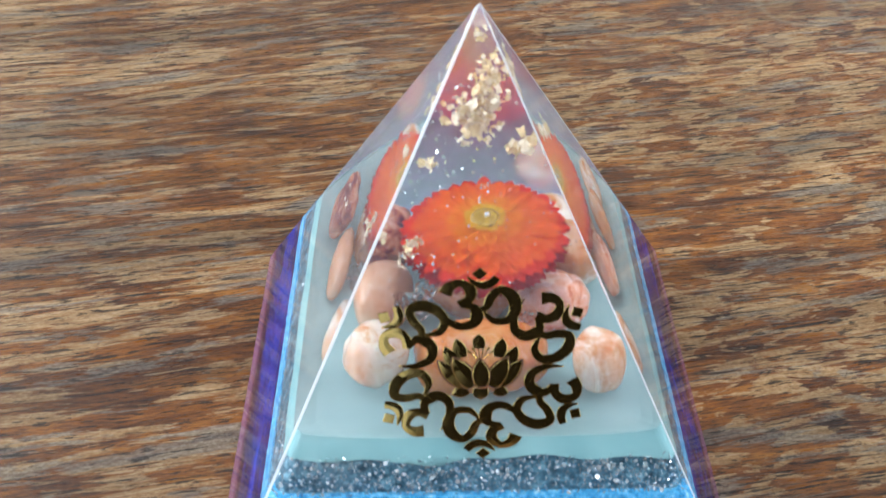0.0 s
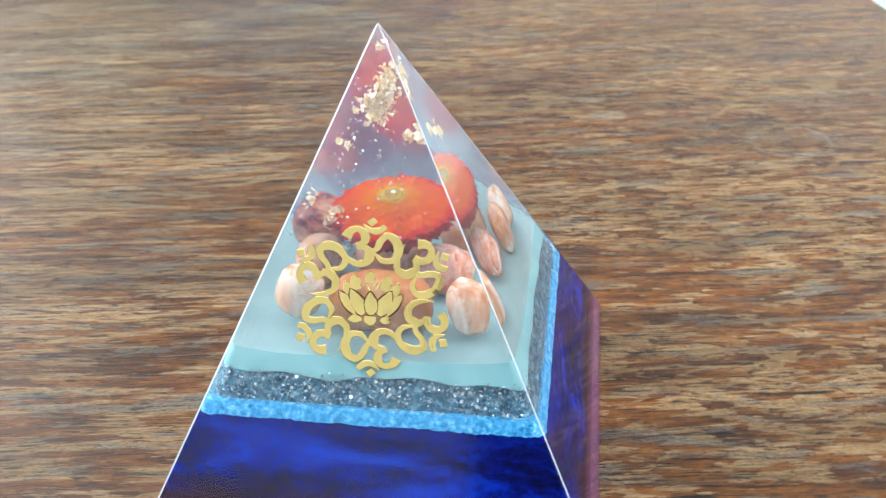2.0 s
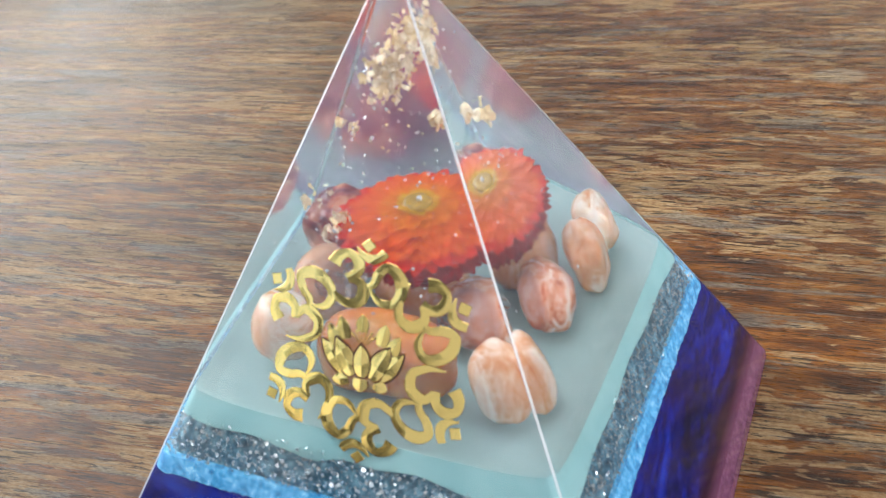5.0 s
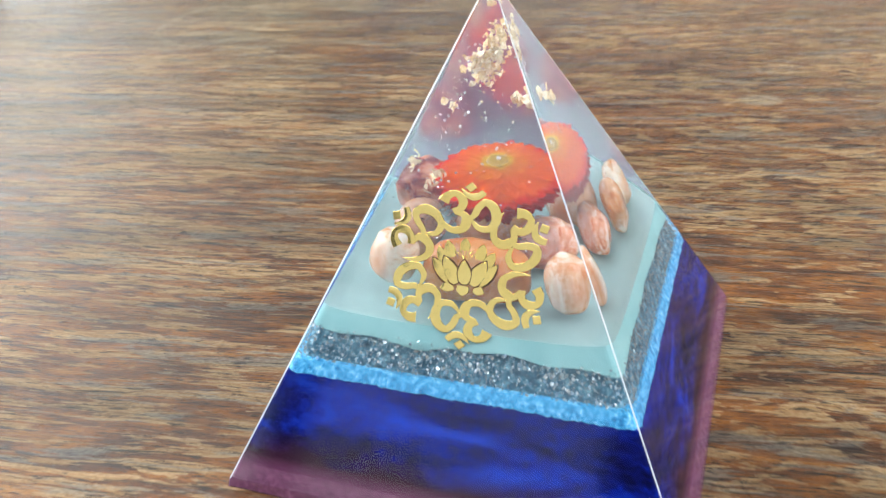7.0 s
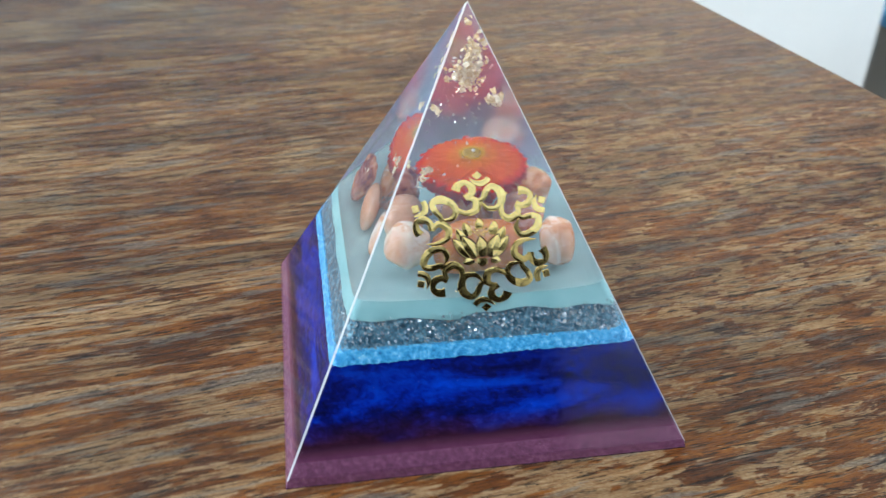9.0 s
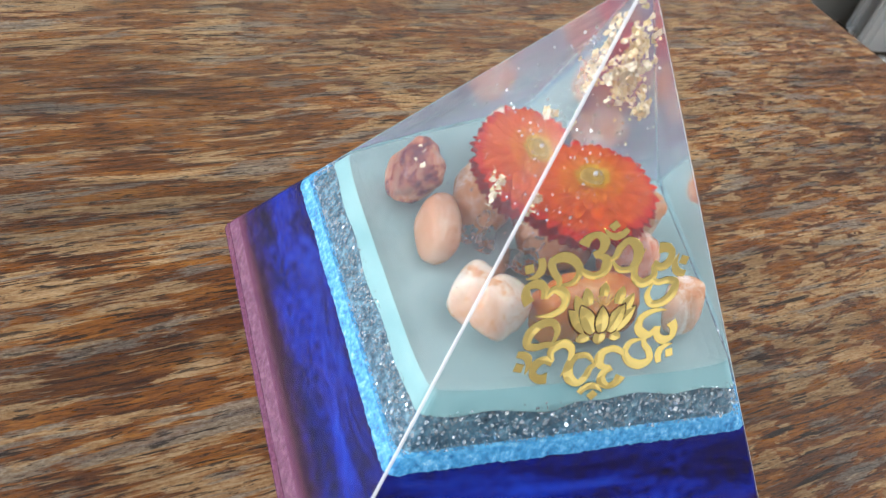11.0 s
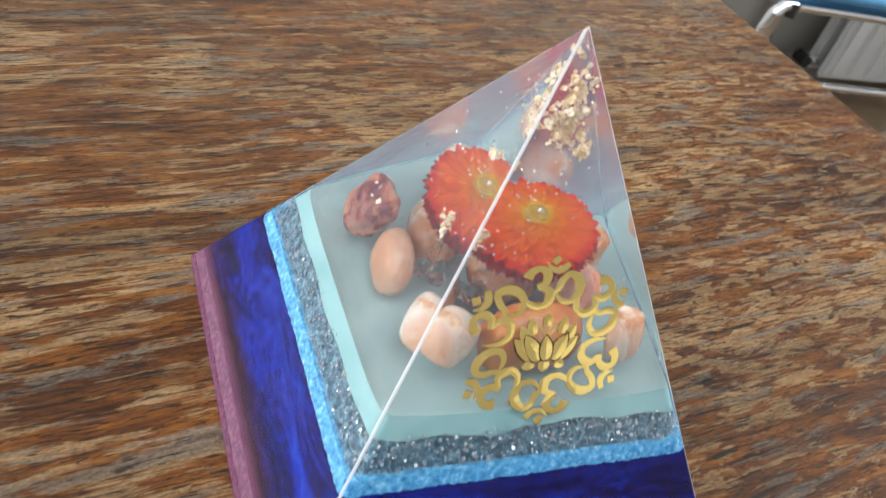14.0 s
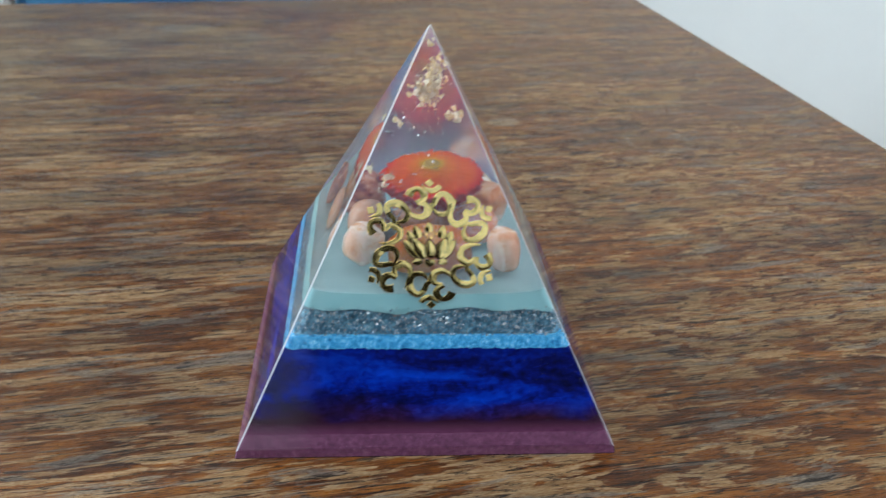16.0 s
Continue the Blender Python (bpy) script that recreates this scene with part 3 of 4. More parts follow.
def half(z, inset=0.0):
    """Half the pyramid's width at the height z."""
    return B * (1 - z / H) - inset


def frustum(z0, z1, inset, round_=0.0008, wobble=None, cup=0.0, steps=30):
    """A layer of the pyramid, with rounded upright corners. wobble(angle): lift of its lower rim; cup: rise of its rim above the middle."""
    bm = bmesh.new()

    def ring(z, lift=0.0, extra=0.0):
        out = []
        for cx, cy, a0 in ((1, 1, 0), (-1, 1, 90), (-1, -1, 180), (1, -1, 270)):
            for k in range(5):
                a = radians(a0 + 22.5 * k)
                zz = z
                h = half(zz, inset + extra)
                out.append([cx * (h - round_) + round_ * math.cos(a), cy * (h - round_) + round_ * math.sin(a), zz])
        dense = []
        for p, q in zip(out, out[1:] + out[:1]):
            count = steps if math.dist(p, q) > round_ * 2 else 1
            for s in range(count):
                f = s / count
                dense.append([p[i] + (q[i] - p[i]) * f for i in range(3)])
        return dense

    def shell(points):
        return [bm.verts.new(p) for p in points]

    low = ring(z0)
    if wobble:
        for p in low:
            dz = wobble(p[0], p[1])
            s = half(p[2] + dz, inset) / half(p[2], inset)
            p[0], p[1], p[2] = p[0] * s, p[1] * s, p[2] + dz

    def climb(points, amount):
        """Lifts the corners, along the slope."""
        for p in points:
            h = max(abs(p[0]), abs(p[1]))
            dz = amount * (abs(p[0] * p[1]) / (h * h)) ** 5
            k = half(p[2] + dz) / half(p[2])
            p[0], p[1], p[2] = p[0] * k, p[1] * k, p[2] + dz
        return points

    rings = [shell(low), shell(climb(ring(z1), cup * 1.2))]
    if cup:
        rings.append(shell(climb(ring(z1 - cup * 0.05, extra=0.0005), cup)))
        rings.append(shell(climb(ring(z1 - cup * 0.2, extra=0.0016), cup * 0.6)))
        rings.append(shell(climb(ring(z1 - cup * 0.36, extra=0.0036), cup * 0.2)))
        rings.append(shell(ring(z1 - cup * 0.4, extra=0.006)))
    for a, b in zip(rings, rings[1:]):
        for i in range(len(a)):
            j = (i + 1) % len(a)
            bm.faces.new((a[i], a[j], b[j], b[i]))
    bm.faces.new(rings[0][::-1])
    bm.faces.new(rings[-1])
    bmesh.ops.recalc_face_normals(bm, faces=bm.faces)
    return bm


def pyramid_body():
    bm = bmesh.new()
    base = [bm.verts.new((x * B, y * B, 0.0002)) for x, y in ((-1, -1), (1, -1), (1, 1), (-1, 1))]
    tip = bm.verts.new((0, 0, H))
    foot = [bm.verts.new((x * (B + 0.0005), y * (B + 0.0005), -0.0021)) for x, y in ((-1, -1), (1, -1), (1, 1), (-1, 1))]
    bm.faces.new(foot[::-1])
    for i in range(4):
        bm.faces.new((base[i], base[(i + 1) % 4], tip))
        bm.faces.new((foot[i], foot[(i + 1) % 4], base[(i + 1) % 4], base[i]))
    slant = [e for e in bm.edges if tip in e.verts]
    left = [e for e in slant if min(v.co.x for v in e.verts) < -0.01]
    bmesh.ops.bevel(bm, geom=[e for e in slant if e not in left], offset=0.00034, segments=4, affect="EDGES", profile=0.5)
    left = [e for e in bm.edges if e.is_valid and e.calc_length() > 0.1 and min(v.co.x for v in e.verts) < -0.045 and max(v.co.z for v in e.verts) > 0.09 and min(v.co.z for v in e.verts) < 0.001]
    bmesh.ops.bevel(bm, geom=left, offset=0.0004, segments=2, affect="EDGES", profile=0.5)
    for f in bm.faces:
        f.material_index = (1 if f.normal.y < 0 else 3) if f.calc_area() < 0.00016 else 2 if f.normal.y > 0.6 else 3 if abs(f.normal.x) > 0.6 else 0
    return bm


pyramid = thing("resin_pyramid", "layered blue resin pyramid holding a flower and stones, on the table", "ornament", pose(0.0004, -0.0006, 0.0033, 0, 0, 1.05) @ Matrix.Scale(SIZE, 4))
body = part("clear_resin", pyramid_body(), [CLEAR, EDGE_WHITE, DULL, SIDE], pyramid, "clear glossy resin")
body.visible_shadow = False
GAP = 0.00022


def drip(x, y):
    """The uneven lower rim of the teal pour, with one sag in the front."""
    d = 0.00035 * math.sin(x * 420 + y * 90) + 0.0003 * math.sin(y * 300 - x * 150)
    d -= 0.0012 * math.exp(-((x + 0.0065) / 0.0035) ** 2) * (y < 0)
    return d



def foot_mesh():
    """The lowest rim, where the slope grows steeper."""
    bm = bmesh.new()
    rings = [[bm.verts.new((x * h, y * h, z)) for x, y in ((-1, -1), (1, -1), (1, 1), (-1, 1))] for h, z in ((B + 0.00025, -0.0020), (B - 0.0002, 0.0003))]
    for i in range(4):
        j = (i + 1) % 4
        bm.faces.new((rings[0][i], rings[0][j], rings[1][j], rings[1][i]))
    bm.faces.new(rings[0][::-1])
    bm.faces.new(rings[1])
    return bm


part("foot", foot_mesh(), MAUVE, pyramid, "mauve mica resin")
part("mauve_layer", frustum(0.0004, 0.0036, GAP), MAUVE, pyramid, "mauve mica resin")
part("blue_layer", frustum(0.0036, 0.0239, GAP), BLUE, pyramid, "pearly dark blue resin turning wine-red below")


def crumble(x, y):
    """The grainy lower rim of the sky-blue pour."""
    return 0.00035 * noise.noise(Vector((x * 1500, y * 1500, 1.0))) + 0.0003 * noise.noise(Vector((x * 190, y * 190, 5.0)))


part("sky_blue_layer", frustum(0.0238, 0.0267, GAP - 0.0001, 0.0022, wobble=crumble, steps=110), SKY, pyramid, "crumbly sky-blue resin")
part("glitter_layer", frustum(0.0267, 0.0338, GAP + 0.0012, 0.0026), SHALE, pyramid, "dark resin full of silver glitter")
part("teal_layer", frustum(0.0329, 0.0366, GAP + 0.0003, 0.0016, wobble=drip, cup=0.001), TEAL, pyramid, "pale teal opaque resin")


def glitter(count, seed):
    """Small silver flakes just under the faces, in the glitter layer's height."""
    rnd = random.Random(seed)
    verts, faces = [], []
    for _ in range(count):
        side = rnd.choice((0, 0, 1, 1, 3, 3, 2))
        z = rnd.uniform(0.0267, 0.0335)
        deep = rnd.uniform(0.0004, 0.0011)
        u = rnd.uniform(-1, 1) * half(z, deep + 0.0004)
        c, s = math.cos(side * math.pi / 2), math.sin(side * math.pi / 2)
        y = -half(z, deep)
        centre = Vector((u * c - y * s, u * s + y * c, z))
        t = Euler([rnd.uniform(0, 6.28) for _ in range(3)]).to_matrix()
        r = rnd.uniform(0.00010, 0.00030) if rnd.random() < 0.88 else rnd.uniform(0.0003, 0.00055)
        n0 = len(verts)
        k = rnd.choice((4, 5, 6))
        for i in range(k):
            a = math.tau * i / k
            verts.append(centre + t @ Vector((r * math.cos(a), r * rnd.uniform(0.6, 1.2) * math.sin(a), 0)))
        faces.append(list(range(n0, n0 + k)))
    me = bpy.data.meshes.new("glitter")
    me.from_pydata([tuple(v) for v in verts], [], faces)
    me.materials.append(SILVER)
    return me


part("glitter", glitter(9000, 4), None, pyramid, "silver glitter flakes", kind="stuff")

# ---- the flower
flower = part("flower", box(0.004, 0.004, 0.006, 0.001, (0, 0, -0.004)), petal_material("flower_core", (0.4, 0.08, 0.02), (0.3, 0.03, 0.01)), pyramid,
              "orange-red dried strawflower with a yellow centre", pose(0.0015, 0.0012, 0.0576, 4, -2, 0))


def petal_mesh(length, width, curl, material):
    """A pointed bract along +y from the origin, cupped and bent upward by curl."""
    bm = bmesh.new()
    rows = []
    for t, w in ((0, 0.4), (0.3, 0.85), (0.6, 1.0), (0.82, 0.76), (0.95, 0.34)):
        y, z = length * t, curl * t * t
        rows.append([bm.verts.new((-width * w / 2, y, z + 0.11 * width * w)), bm.verts.new((0, y, z)), bm.verts.new((width * w / 2, y, z + 0.11 * width * w))])
    tip = bm.verts.new((0, length, curl * 1.05))
    for a, b in zip(rows, rows[1:]):
        bm.faces.new((a[0], a[1], b[1], b[0]))
        bm.faces.new((a[1], a[2], b[2], b[1]))
    bm.faces.new((rows[-1][0], rows[-1][1], tip))
    bm.faces.new((rows[-1][1], rows[-1][2], tip))
    return mesh_of(bm, material, True)


YELLOW = petal_material("yellow_petal", (0.85, 0.50, 0.03), (0.95, 0.42, 0.01))
AMBER = petal_material("amber_petal", (0.95, 0.33, 0.006), (0.95, 0.19, 0.004))
ORANGE_RED = petal_material("orange_red_petal", (0.95, 0.27, 0.004), (0.93, 0.13, 0.004))
SCARLET = petal_material("scarlet_petal", (0.94, 0.135, 0.004), (0.85, 0.034, 0.005))
CRIMSON = petal_material("crimson_petal", (0.56, 0.022, 0.006), (0.36, 0.008, 0.010))
# lowest rings: the shade under the flower is put into this colour
MAROON = petal_material("maroon_petal", (0.42, 0.020, 0.008), (0.26, 0.008, 0.010))
rnd = random.Random(11)
for count, r0, z0, length, width, curl, lift, mat in (
        (34, 0.0030, -0.0068, 0.0088, 0.0034, -0.0018, -4, MAROON),
        (40, 0.0062, -0.0048, 0.0090, 0.0030, -0.0010, -2, MAROON),
        (60, 0.0074, -0.0034, 0.0094, 0.0028, -0.0006, 0, CRIMSON),
        (64, 0.0074, -0.0019, 0.0092, 0.0029, -0.0003, 1, SCARLET),
        (60, 0.0064, -0.0011, 0.0086, 0.0028, -0.0003, 2, ORANGE_RED),
        (54, 0.0053, -0.0004, 0.0078, 0.0027, -0.0003, 3, ORANGE_RED),
        (48, 0.0044, 0.0003, 0.0062, 0.0022, -0.0003, 5, ORANGE_RED),
        (42, 0.0037, 0.0009, 0.0052, 0.0020, -0.0003, 6, AMBER),
        (36, 0.0031, 0.0013, 0.0042, 0.0018, -0.0003, 8, AMBER),
        (28, 0.0027, 0.0016, 0.0032, 0.0015, -0.0002, 14, YELLOW)):
    me = petal_mesh(length, width, curl, mat)
    for k in range(count):
        a = 360 * (k + rnd.uniform(-0.35, 0.35)) / count + z0 * 5000
        m = pose(0, 0, 0.85 * z0 + rnd.uniform(-0.0002, 0.0002), 0, 0, a) @ pose(0, r0 * rnd.uniform(0.93, 1.05) - 0.002, 0, lift + 2 + rnd.uniform(-3, 3), rnd.uniform(-6, 6), rnd.uniform(-4, 4))
        part("petal", me, None, flower, m=m)


def dome(r, h, dent):
    bm = bmesh.new()
    bmesh.ops.create_uvsphere(bm, u_segments=24, v_segments=12, radius=1)
    for v in bm.verts:
        q = math.hypot(v.co.x, v.co.y)
        z = v.co.z * h
        if v.co.z > 0:
            z -= dent * max(0, 1 - (q / 0.75) ** 2)
        v.co = Vector((v.co.x * r, v.co.y * r, z))
    return bm


part("flower_eye", dome(0.0025, 0.0008, 0.0005), speckled("olive_flower_eye", [(0.3, (0.20, 0.12, 0.012)), (0.55, (0.42, 0.25, 0.02)), (0.75, (0.74, 0.44, 0.04))], 1600, 0.5), flower,
     "olive-yellow flower eye", m=pose(0, 0, 0.0019), smooth=True)

# ---- the tumbled stones


def pebble(rx, ry, rz, seed, rough=0.16):
    bm = bmesh.new()
    bmesh.ops.create_icosphere(bm, subdivisions=4, radius=1)
    off = Vector((seed * 3.1, seed * 1.7, seed * 0.9))
    for v in bm.verts:
        p = v.co.normalized()
        q = Vector([math.copysign(abs(c) ** 0.82, c) for c in p])
        k = 1 + rough * noise.noise(p * 1.3 + off) + 0.35 * rough * noise.noise(p * 3.1 + off)
        v.co = Vector((q.x * rx, q.y * ry, q.z * rz)) * k
    return bm


for i, (label, mat, at, size, turn, rough) in enumerate((
        ("white and orange tumbled stone", PALE, (-0.0174, -0.0182, 0.0448), (0.0054, 0.0051, 0.0057), (0, 10, 40), 0.12),
        ("orange tumbled stone with white bands", BANDED, (0.0206, -0.0200, 0.0440), (0.0042, 0.0046, 0.0066), (8, -6, -35), 0.1),
        ("brown-orange tumbled stone", AMBER_STONE, (0.0005, -0.0168, 0.0426), (0.0112, 0.0060, 0.0064), (0, 4, 6), 0.2),
        ("smooth peach tumbled stone", PEACH, (-0.0164, 0.0008, 0.0418), (0.0052, 0.0072, 0.0058), (0, 0, -12), 0.06),
        ("wine-red and orange speckled tumbled stone", WINE, (-0.0185, 0.0155, 0.0440), (0.0070, 0.0064, 0.0070), (20, 30, 15), 0.22),
        ("peach tumbled stone with an orange spot", ORANGE, (0.0180, 0.0115, 0.0430), (0.0056, 0.0058, 0.0064), (10, 0, 30), 0.2),
        ("pinkish-red tumbled stone", RUST, (0.0136, -0.0016, 0.0425), (0.0062, 0.0062, 0.0058), (0, 15, 70), 0.2),
        ("pale peach tumbled stone", PALE, (0.0145, 0.0215, 0.0422), (0.0058, 0.0052, 0.0058), (0, 0, 20), 0.16),
        ("brown-orange tumbled stone", ORANGE, (0.0000, 0.0060, 0.0415), (0.0080, 0.0080, 0.0060), (0, 0, 50), 0.2))):
    part("tumbled_stone", pebble(*size, i + 1, rough), mat, pyramid, label, pose(*at, *turn), smooth=True)
for i, (x, y, z, r) in enumerate(((-0.0110, -0.0090, 0.0475, 0.0024), (-0.0085, -0.0040, 0.0480, 0.0020), (-0.0125, -0.0050, 0.0455, 0.0018), (0.0095, -0.0120, 0.0470, 0.0016))):
    part("quartz_chip", pebble(r, r * 0.8, r * 0.9, 20 + i, 0.5), QUARTZ, pyramid, "small clear quartz chip", pose(x, y, z), smooth=False)


# ---- gold leaf
def leaf_scrap(r, seed):
    """A torn, crumpled scrap of gold leaf."""
    rn = random.Random(seed)
    bm = bmesh.new()
    k = 9
    mid = bm.verts.new((0, 0, rn.uniform(-0.2, 0.2) * r))
    inner = [bm.verts.new((0.5 * r * math.cos(i * math.tau / k), 0.5 * r * math.sin(i * math.tau / k), rn.uniform(-0.22, 0.22) * r)) for i in range(k)]
    rim = []
    for i in range(k):
        q = r * rn.uniform(0.55, 1.25)
        rim.append(bm.verts.new((q * math.cos(i * math.tau / k), q * math.sin(i * math.tau / k), rn.uniform(-0.35, 0.35) * r)))
    for i in range(k):
        j = (i + 1) % k
        bm.faces.new((mid, inner[i], inner[j]))
        bm.faces.new((inner[i], rim[i], rim[j], inner[j]))
    return mesh_of(bm, LEAF_SHEEN if seed % 2 else LEAF)


scraps = [leaf_scrap(0.001, s) for s in range(9)]
rnd = random.Random(5)


def scatter_leaf(path, count, spread, r0, r1):
    """Scraps strewn along a line of points inside the resin."""
    for i in range(count):
        t = rnd.uniform(0, len(path) - 1.001)
        k = int(t)
        p = Vector(path[k]).lerp(Vector(path[k + 1]), t - k)
        p += Vector([rnd.gauss(0, spread) for _ in range(3)])
        p.z = min(p.z, 0.0965)
        lim = half(p.z, 0.0008)
        p.x, p.y = max(-lim, min(lim, p.x)), max(-lim, min(lim, p.y))
        m = Matrix.LocRotScale(p, Euler([rnd.uniform(0, 6.28) for _ in range(3)]), Vector([rnd.uniform(r0, r1)] * 3))
        part("gold_scrap", scraps[i % 9], None, pyramid, m=m)


scatter_leaf([(0.0030, 0.0005, 0.0900), (0.0012, -0.0015, 0.0865), (-0.0012, -0.0030, 0.0838), (-0.0032, -0.0022, 0.0815)], 170, 0.0013, 0.28, 1.0)
scatter_leaf([(0.0012, -0.0030, 0.0850), (0.0000, -0.0045, 0.0820), (0.0000, -0.0050, 0.0796)], 90, 0.0012, 0.28, 0.95)
scatter_leaf([(0.0, 0.0, 0.0945), (0.0, 0.0, 0.0965)], 8, 0.0004, 0.4, 0.7)
scatter_leaf([(0.0060, -0.0006, 0.0755), (0.0064, -0.0004, 0.0730)], 6, 0.0004, 0.9, 1.5)
scatter_leaf([(0.0070, 0.0026, 0.0742), (0.0084, 0.0030, 0.0728)], 8, 0.0007, 0.8, 1.3)
scatter_leaf([(-0.0087, -0.0046, 0.0756), (-0.0089, -0.0046, 0.0744)], 3, 0.0003, 0.7, 1.1)
scatter_leaf([(-0.0095, -0.0036, 0.0590), (-0.0125, -0.0050, 0.0548)], 16, 0.0006, 0.5, 1.1)
scatter_leaf([(-0.0074, -0.0022, 0.0740), (-0.0078, -0.0022, 0.0726)], 5, 0.0005, 0.6, 1.0)
scatter_leaf([(-0.0160, -0.0050, 0.0625), (-0.0166, -0.0060, 0.0598)], 8, 0.0007, 0.5, 1.0)
scatter_leaf([(-0.020, 0.016, 0.0515), (-0.022, 0.012, 0.0480)], 7, 0.001, 0.4, 0.9)
scatter_leaf([(-0.004, -0.006, 0.0800), (0.004, -0.006, 0.0730)], 10, 0.003, 0.2, 0.4)


def specks(count, seed):
    """Tiny bright bubbles and glitter grains scattered through the clear part."""
    rn = random.Random(seed)
    verts, faces = [], []
    for _ in range(count):
        z = rn.uniform(0.045, 0.088)
        lim = half(z, 0.001)
        c = Vector((rn.uniform(-lim, lim), rn.uniform(-lim, lim), z))
        if rn.random() < 0.5:
            c.x = -abs(c.x)
        r = rn.choice((0.00010, 0.00014, 0.00018, 0.00024, 0.00034))
        t = Euler([rn.uniform(0, 6.28) for _ in range(3)]).to_matrix()
        n0 = len(verts)
        for i in range(5):
            verts.append(c + t @ Vector((r * math.cos(i * math.tau / 5), r * math.sin(i * math.tau / 5), 0)))
        faces.append(list(range(n0, n0 + 5)))
    me = bpy.data.meshes.new("specks")
    me.from_pydata([tuple(v) for v in verts], [], faces)
    me.materials.append(SILVER)
    return me


part("specks", specks(430, 8), None, pyramid, "tiny silver specks in the resin", kind="stuff")


def bubbles(count, seed):
    """Round air bubbles caught on the flower and the stones."""
    rn = random.Random(seed)
    bm = bmesh.new()
    for _ in range(count):
        a, q = rn.uniform(0, math.tau), 0.0155 * math.sqrt(rn.random())
        z = 0.0600 - 0.0035 * (q / 0.0155) ** 2 + rn.uniform(0.0, 0.0012)
        bmesh.ops.create_icosphere(bm, subdivisions=2, radius=rn.choice((0.00008, 0.00012, 0.00016, 0.00026)), matrix=Matrix.Translation((0.0015 + q * math.cos(a), 0.0012 + q * math.sin(a), z)))
    bmesh.ops.create_icosphere(bm, subdivisions=3, radius=0.0005, matrix=Matrix.Translation((0.0018, 0.0008, 0.0604)))
    return bm


part("bubbles", bubbles(44, 3), SILVER, pyramid, "bright air bubbles in the resin", smooth=True, kind="stuff")

# ---- the gold emblem on the front face
face_tilt = math.degrees(math.atan2(H, B))
EM = pose(0, -B, 0, face_tilt, 0, 0) @ pose(0.0003, 0.0544, 0.00006)
emblem = part("emblem", box(0.0002, 0.0002, 0.00005), GOLD, pyramid, "gold foil emblem with a lotus and six curling signs", EM)


def smooth_line(points, steps=8):
    """Catmull-Rom through points (x, y, width)."""
    p = [points[0], *points, points[-1]]
    out = []
    for i in range(1, len(p) - 2):
        for s in range(steps):
            t = s / steps
            out.append([0.5 * (2 * b + (c - a) * t + (2 * a - 5 * b + 4 * c - d) * t * t + (3 * b - a - 3 * c + d) * t ** 3)
                        for a, b, c, d in zip(p[i - 1], p[i], p[i + 1], p[i + 2])])
    out.append(list(points[-1]))
    return out


def stroke(bm, points, thick=0.035, swell=0.006):
    """A raised foil band in millimetres along points (x, y, width), with sloped sides and a swollen middle."""
    line = smooth_line(points)
    rows = []
    for i, (x, y, w) in enumerate(line):
        a, b = line[max(i - 1, 0)], line[min(i + 1, len(line) - 1)]
        d = Vector((b[0] - a[0], b[1] - a[1]))
        n = Vector((-d.y, d.x)).normalized()
        e = min(0.07, w * 0.2)
        row = []
        for off, z in ((w / 2, 0), (w / 2 - e, thick), (0, thick + swell * w), (e - w / 2, thick), (-w / 2, 0)):
            row.append(bm.verts.new(((x + n.x * off) / 1000, (y + n.y * off) / 1000, z / 1000)))
        rows.append(row)
    for r, s in zip(rows, rows[1:]):
        for k in range(4):
            bm.faces.new((r[k], r[k + 1], s[k + 1], s[k]))
    for r in (rows[0], rows[-1]):
        bm.faces.new(r)


def plate(bm, outline, thick=0.035, e=0.9):
    """A raised foil plate in millimetres, shrunk by e on top."""
    cx, cy = sum(p[0] for p in outline) / len(outline), sum(p[1] for p in outline) / len(outline)
    low = [bm.verts.new((x / 1000, y / 1000, 0)) for x, y in outline]
    top = [bm.verts.new(((cx + (x - cx) * e) / 1000, (cy + (y - cy) * e) / 1000, thick / 1000)) for x, y in outline]
    bm.faces.new(top)
    for i in range(len(low)):
        j = (i + 1) % len(low)
        bm.faces.new((low[i], low[j], top[j], top[i]))


def sign_mesh():
    bm = bmesh.new()
    stroke(bm, [(-5.1, 12.75, 2.1), (-4.4, 14.0, 1.7), (-2.9, 14.6, 1.3), (-1.55, 13.4, 1.75), (-1.75, 11.8, 1.5), (-3.1, 10.85, 1.5)])
    stroke(bm, [(-2.6, 10.8, 0.9), (-1.1, 10.4, 1.4), (-0.6, 9.1, 1.9), (-1.1, 7.7, 1.7), (-2.8, 7.1, 1.4), (-4.6, 8.0, 1.15), (-5.7, 9.3, 0.7), (-6.4, 10.6, 0.2)])
    stroke(bm, [(-0.7, 9.8, 0.8), (0.7, 10.5, 1.2), (1.4, 12.2, 1.4), (2.7, 13.4, 1.45), (4.35, 12.2, 1.9), (4.75, 10.0, 1.75), (3.8, 8.2, 1.4), (1.9, 8.0, 1.2), (0.7, 9.1, 0.7), (0.4, 10.0, 0.25)])
    stroke(bm, [(-2.0, 15.7, 0.2), (-0.9, 14.6, 1.0), (0.3, 14.2, 1.45), (1.4, 14.6, 1.4), (2.2, 15.5, 1.2)])
    plate(bm, [(-1.4, 16.15), (-0.3, 15.05), (0.85, 16.15), (-0.2, 17.25)])
    bmesh.ops.recalc_face_normals(bm, faces=bm.faces)
    return mesh_of(bm, GOLD)


sign = sign_mesh()
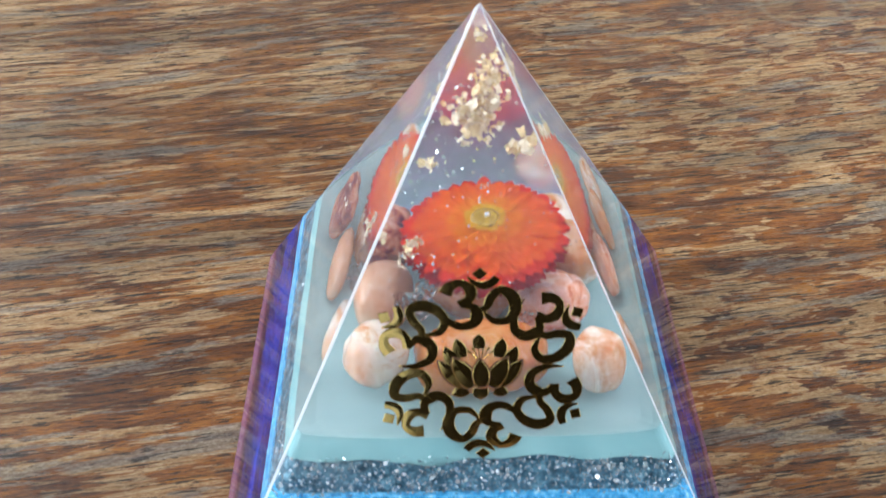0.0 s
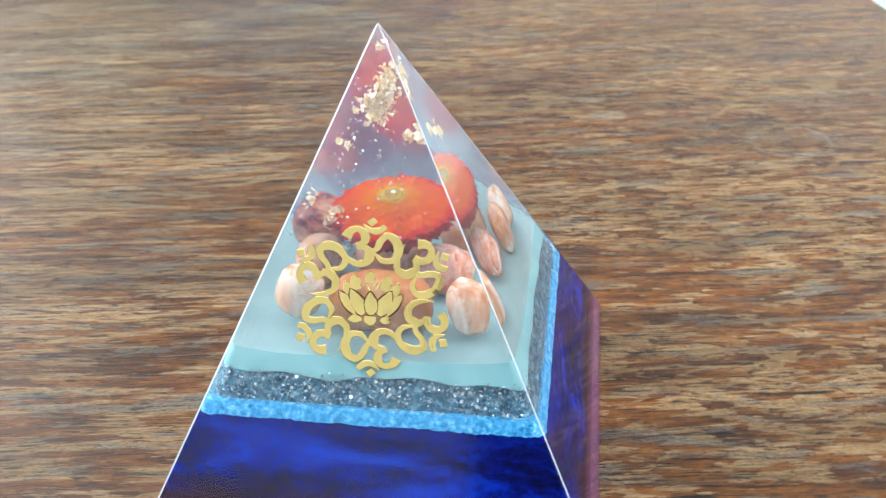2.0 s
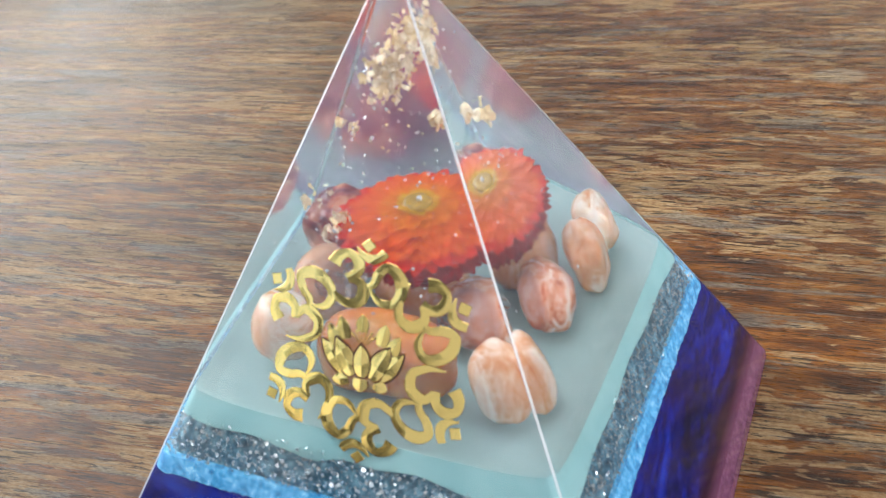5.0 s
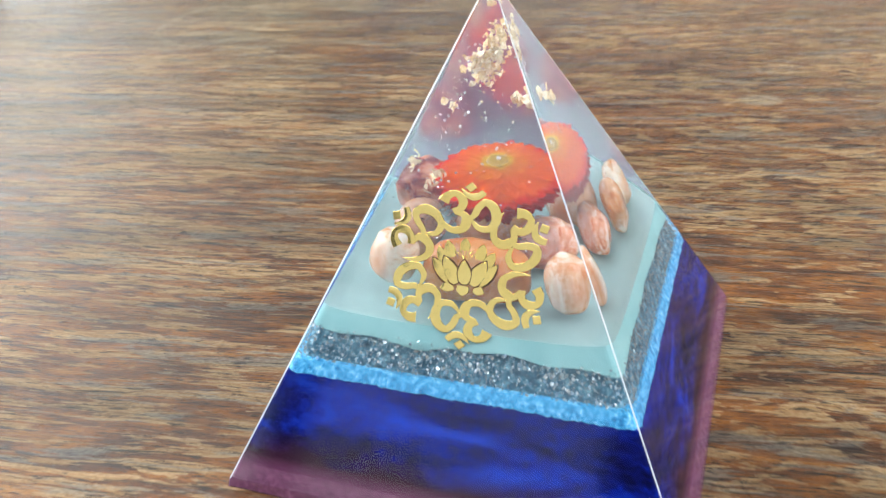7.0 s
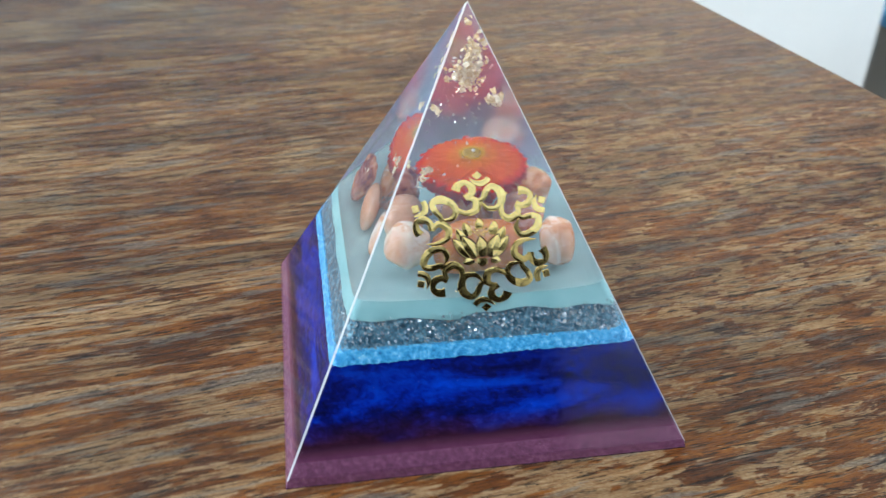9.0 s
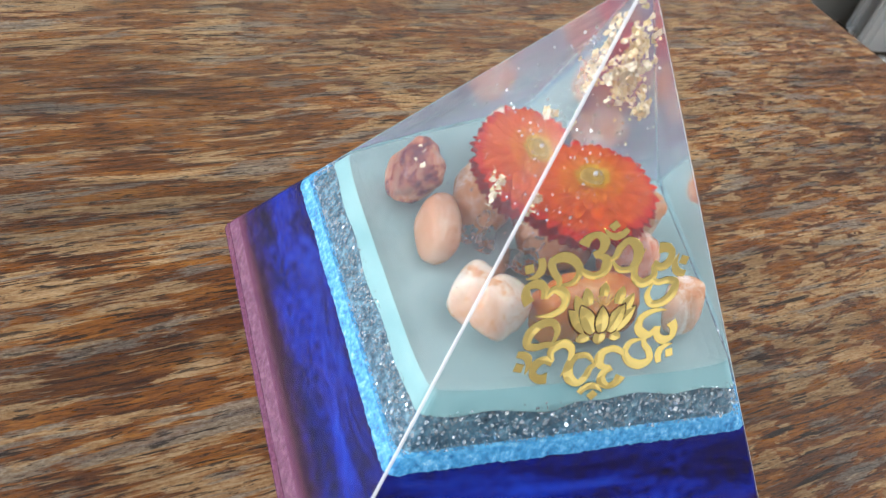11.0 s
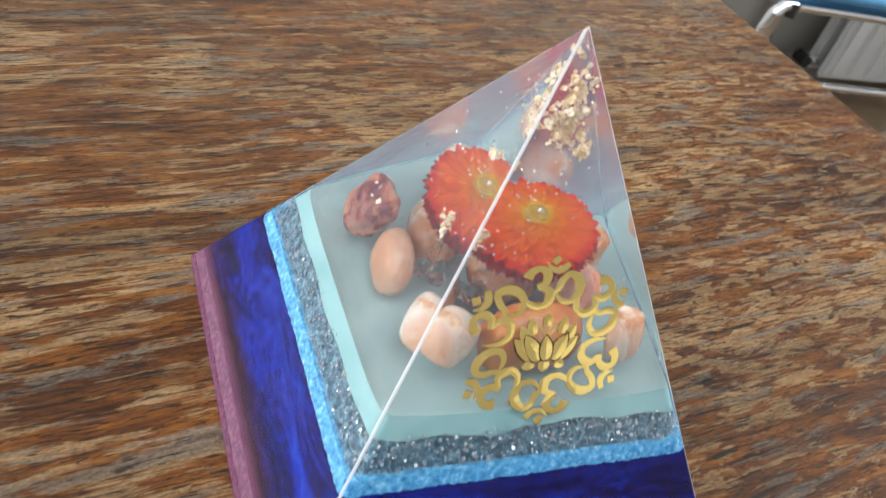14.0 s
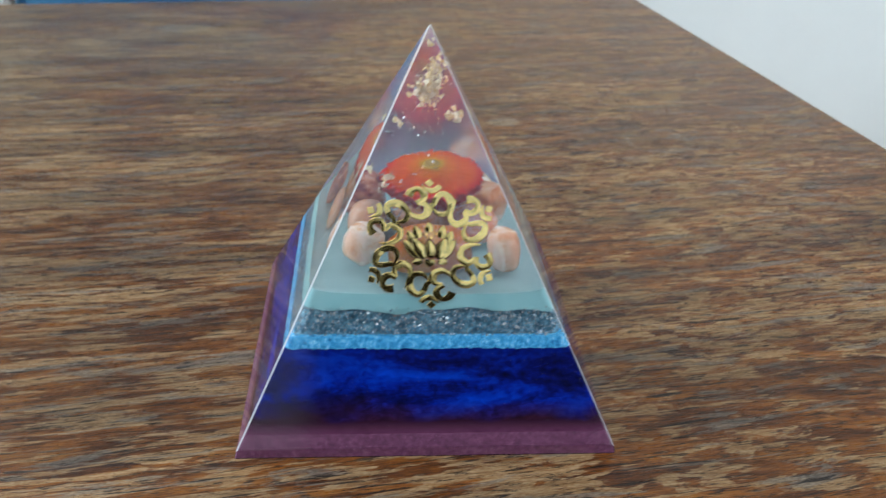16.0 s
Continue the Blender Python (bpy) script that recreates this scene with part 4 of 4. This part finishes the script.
for k in range(6):
    part("curling_sign", sign, None, emblem, m=Matrix.Diagonal((1.155, 0.995, 1, 1)) @ pose(0, 0, 0, 0, 0, 60 * k))


def lotus_petal(tip, base, width, low, high, cut):
    """A pointed leaf of foil from base to tip, between two heights (millimetres); cut: how broad its foot is."""
    bm = bmesh.new()
    t, b = Vector(tip), Vector(base)
    d = t - b
    n = Vector((-d.y, d.x)).normalized()
    rows = []
    for f, w in ((0.0, cut), (0.12, max(cut, 0.84)), (0.3, 1.0), (0.5, 1.0), (0.68, 0.82), (0.84, 0.50), (0.93, 0.24)):
        p = b + d * f
        e = min(0.12, w * width * 0.15)
        half_w = w * width / 2
        rows.append([bm.verts.new((q.x / 1000, q.y / 1000, z / 1000)) for q, z in (
            (p + n * half_w, low), (p + n * (half_w - e), high), (p, high + 0.035 * w), (p - n * (half_w - e), high), (p - n * half_w, low))])
    end = bm.verts.new((t.x / 1000, t.y / 1000, low / 1000))
    for r, s in zip(rows, rows[1:]):
        for k in range(4):
            bm.faces.new((r[k], r[k + 1], s[k + 1], s[k]))
    for k in range(4):
        bm.faces.new((rows[-1][k], rows[-1][k + 1], end))
    bm.faces.new(rows[0])
    bmesh.ops.recalc_face_normals(bm, faces=bm.faces)
    return bm


GAP_DARK = plain("dark_petal_gap", (0.10, 0.040, 0.014), 0.5)
for tip, base, width, low, high, cut in (
        ((-0.3, 1.3), (0.1, -3.6), 2.8, 0.14, 0.18, 0.45),
        ((-4.7, 1.6), (-1.5, -3.6), 3.0, 0.08, 0.12, 0.5), ((4.3, 1.5), (1.6, -3.6), 3.0, 0.08, 0.12, 0.5),
        ((-7.1, 1.0), (-2.8, -3.4), 2.7, 0.03, 0.06, 0.5), ((6.7, 1.0), (2.8, -3.4), 2.7, 0.03, 0.06, 0.5),
        ((-6.1, 3.6), (-4.0, -0.2), 2.4, 0.0, 0.03, 0.8), ((5.9, 3.5), (4.0, -0.2), 2.4, 0.0, 0.03, 0.8),
        ((-4.2, 5.0), (-3.1, 1.6), 2.3, 0.0, 0.03, 0.8), ((3.5, 5.0), (2.8, 1.6), 2.3, 0.0, 0.03, 0.8), ((-0.4, 5.8), (-0.4, 3.2), 2.2, 0.0, 0.03, 0.85),
        ((-5.0, -5.0), (-2.2, -4.2), 2.1, 0.0, 0.03, 0.9), ((4.5, -5.0), (2.2, -4.2), 2.1, 0.0, 0.03, 0.9), ((-0.15, -6.1), (-0.1, -4.0), 2.7, 0.0, 0.03, 0.95)):
    petal = part("lotus_petal", lotus_petal(tip, base, width, low, high, cut), GOLD, emblem)
    if low:
        # the cut-out line round the petals that lie in front
        t, b = Vector(tip), Vector(base)
        out = (t - b).normalized() * 0.35
        part("petal_gap", lotus_petal(t + out, b - out * 0.5, width + 0.55, low - 0.025, low - 0.005, cut), GAP_DARK, emblem)
for a in (-46, -28, -10, 10, 28, 46):
    s, c = math.sin(radians(a)), math.cos(radians(a))
    bm = bmesh.new()
    stroke(bm, [(0.9 * s - 0.1, 1.2 + 0.2 * c, 0.16), (2.0 * s - 0.1, 0.9 + 2.0 * c, 0.2), (3.0 * s - 0.1, 0.6 + 3.1 * c, 0.5)], 0.03)
    part("stamen", bm, GOLD, emblem)
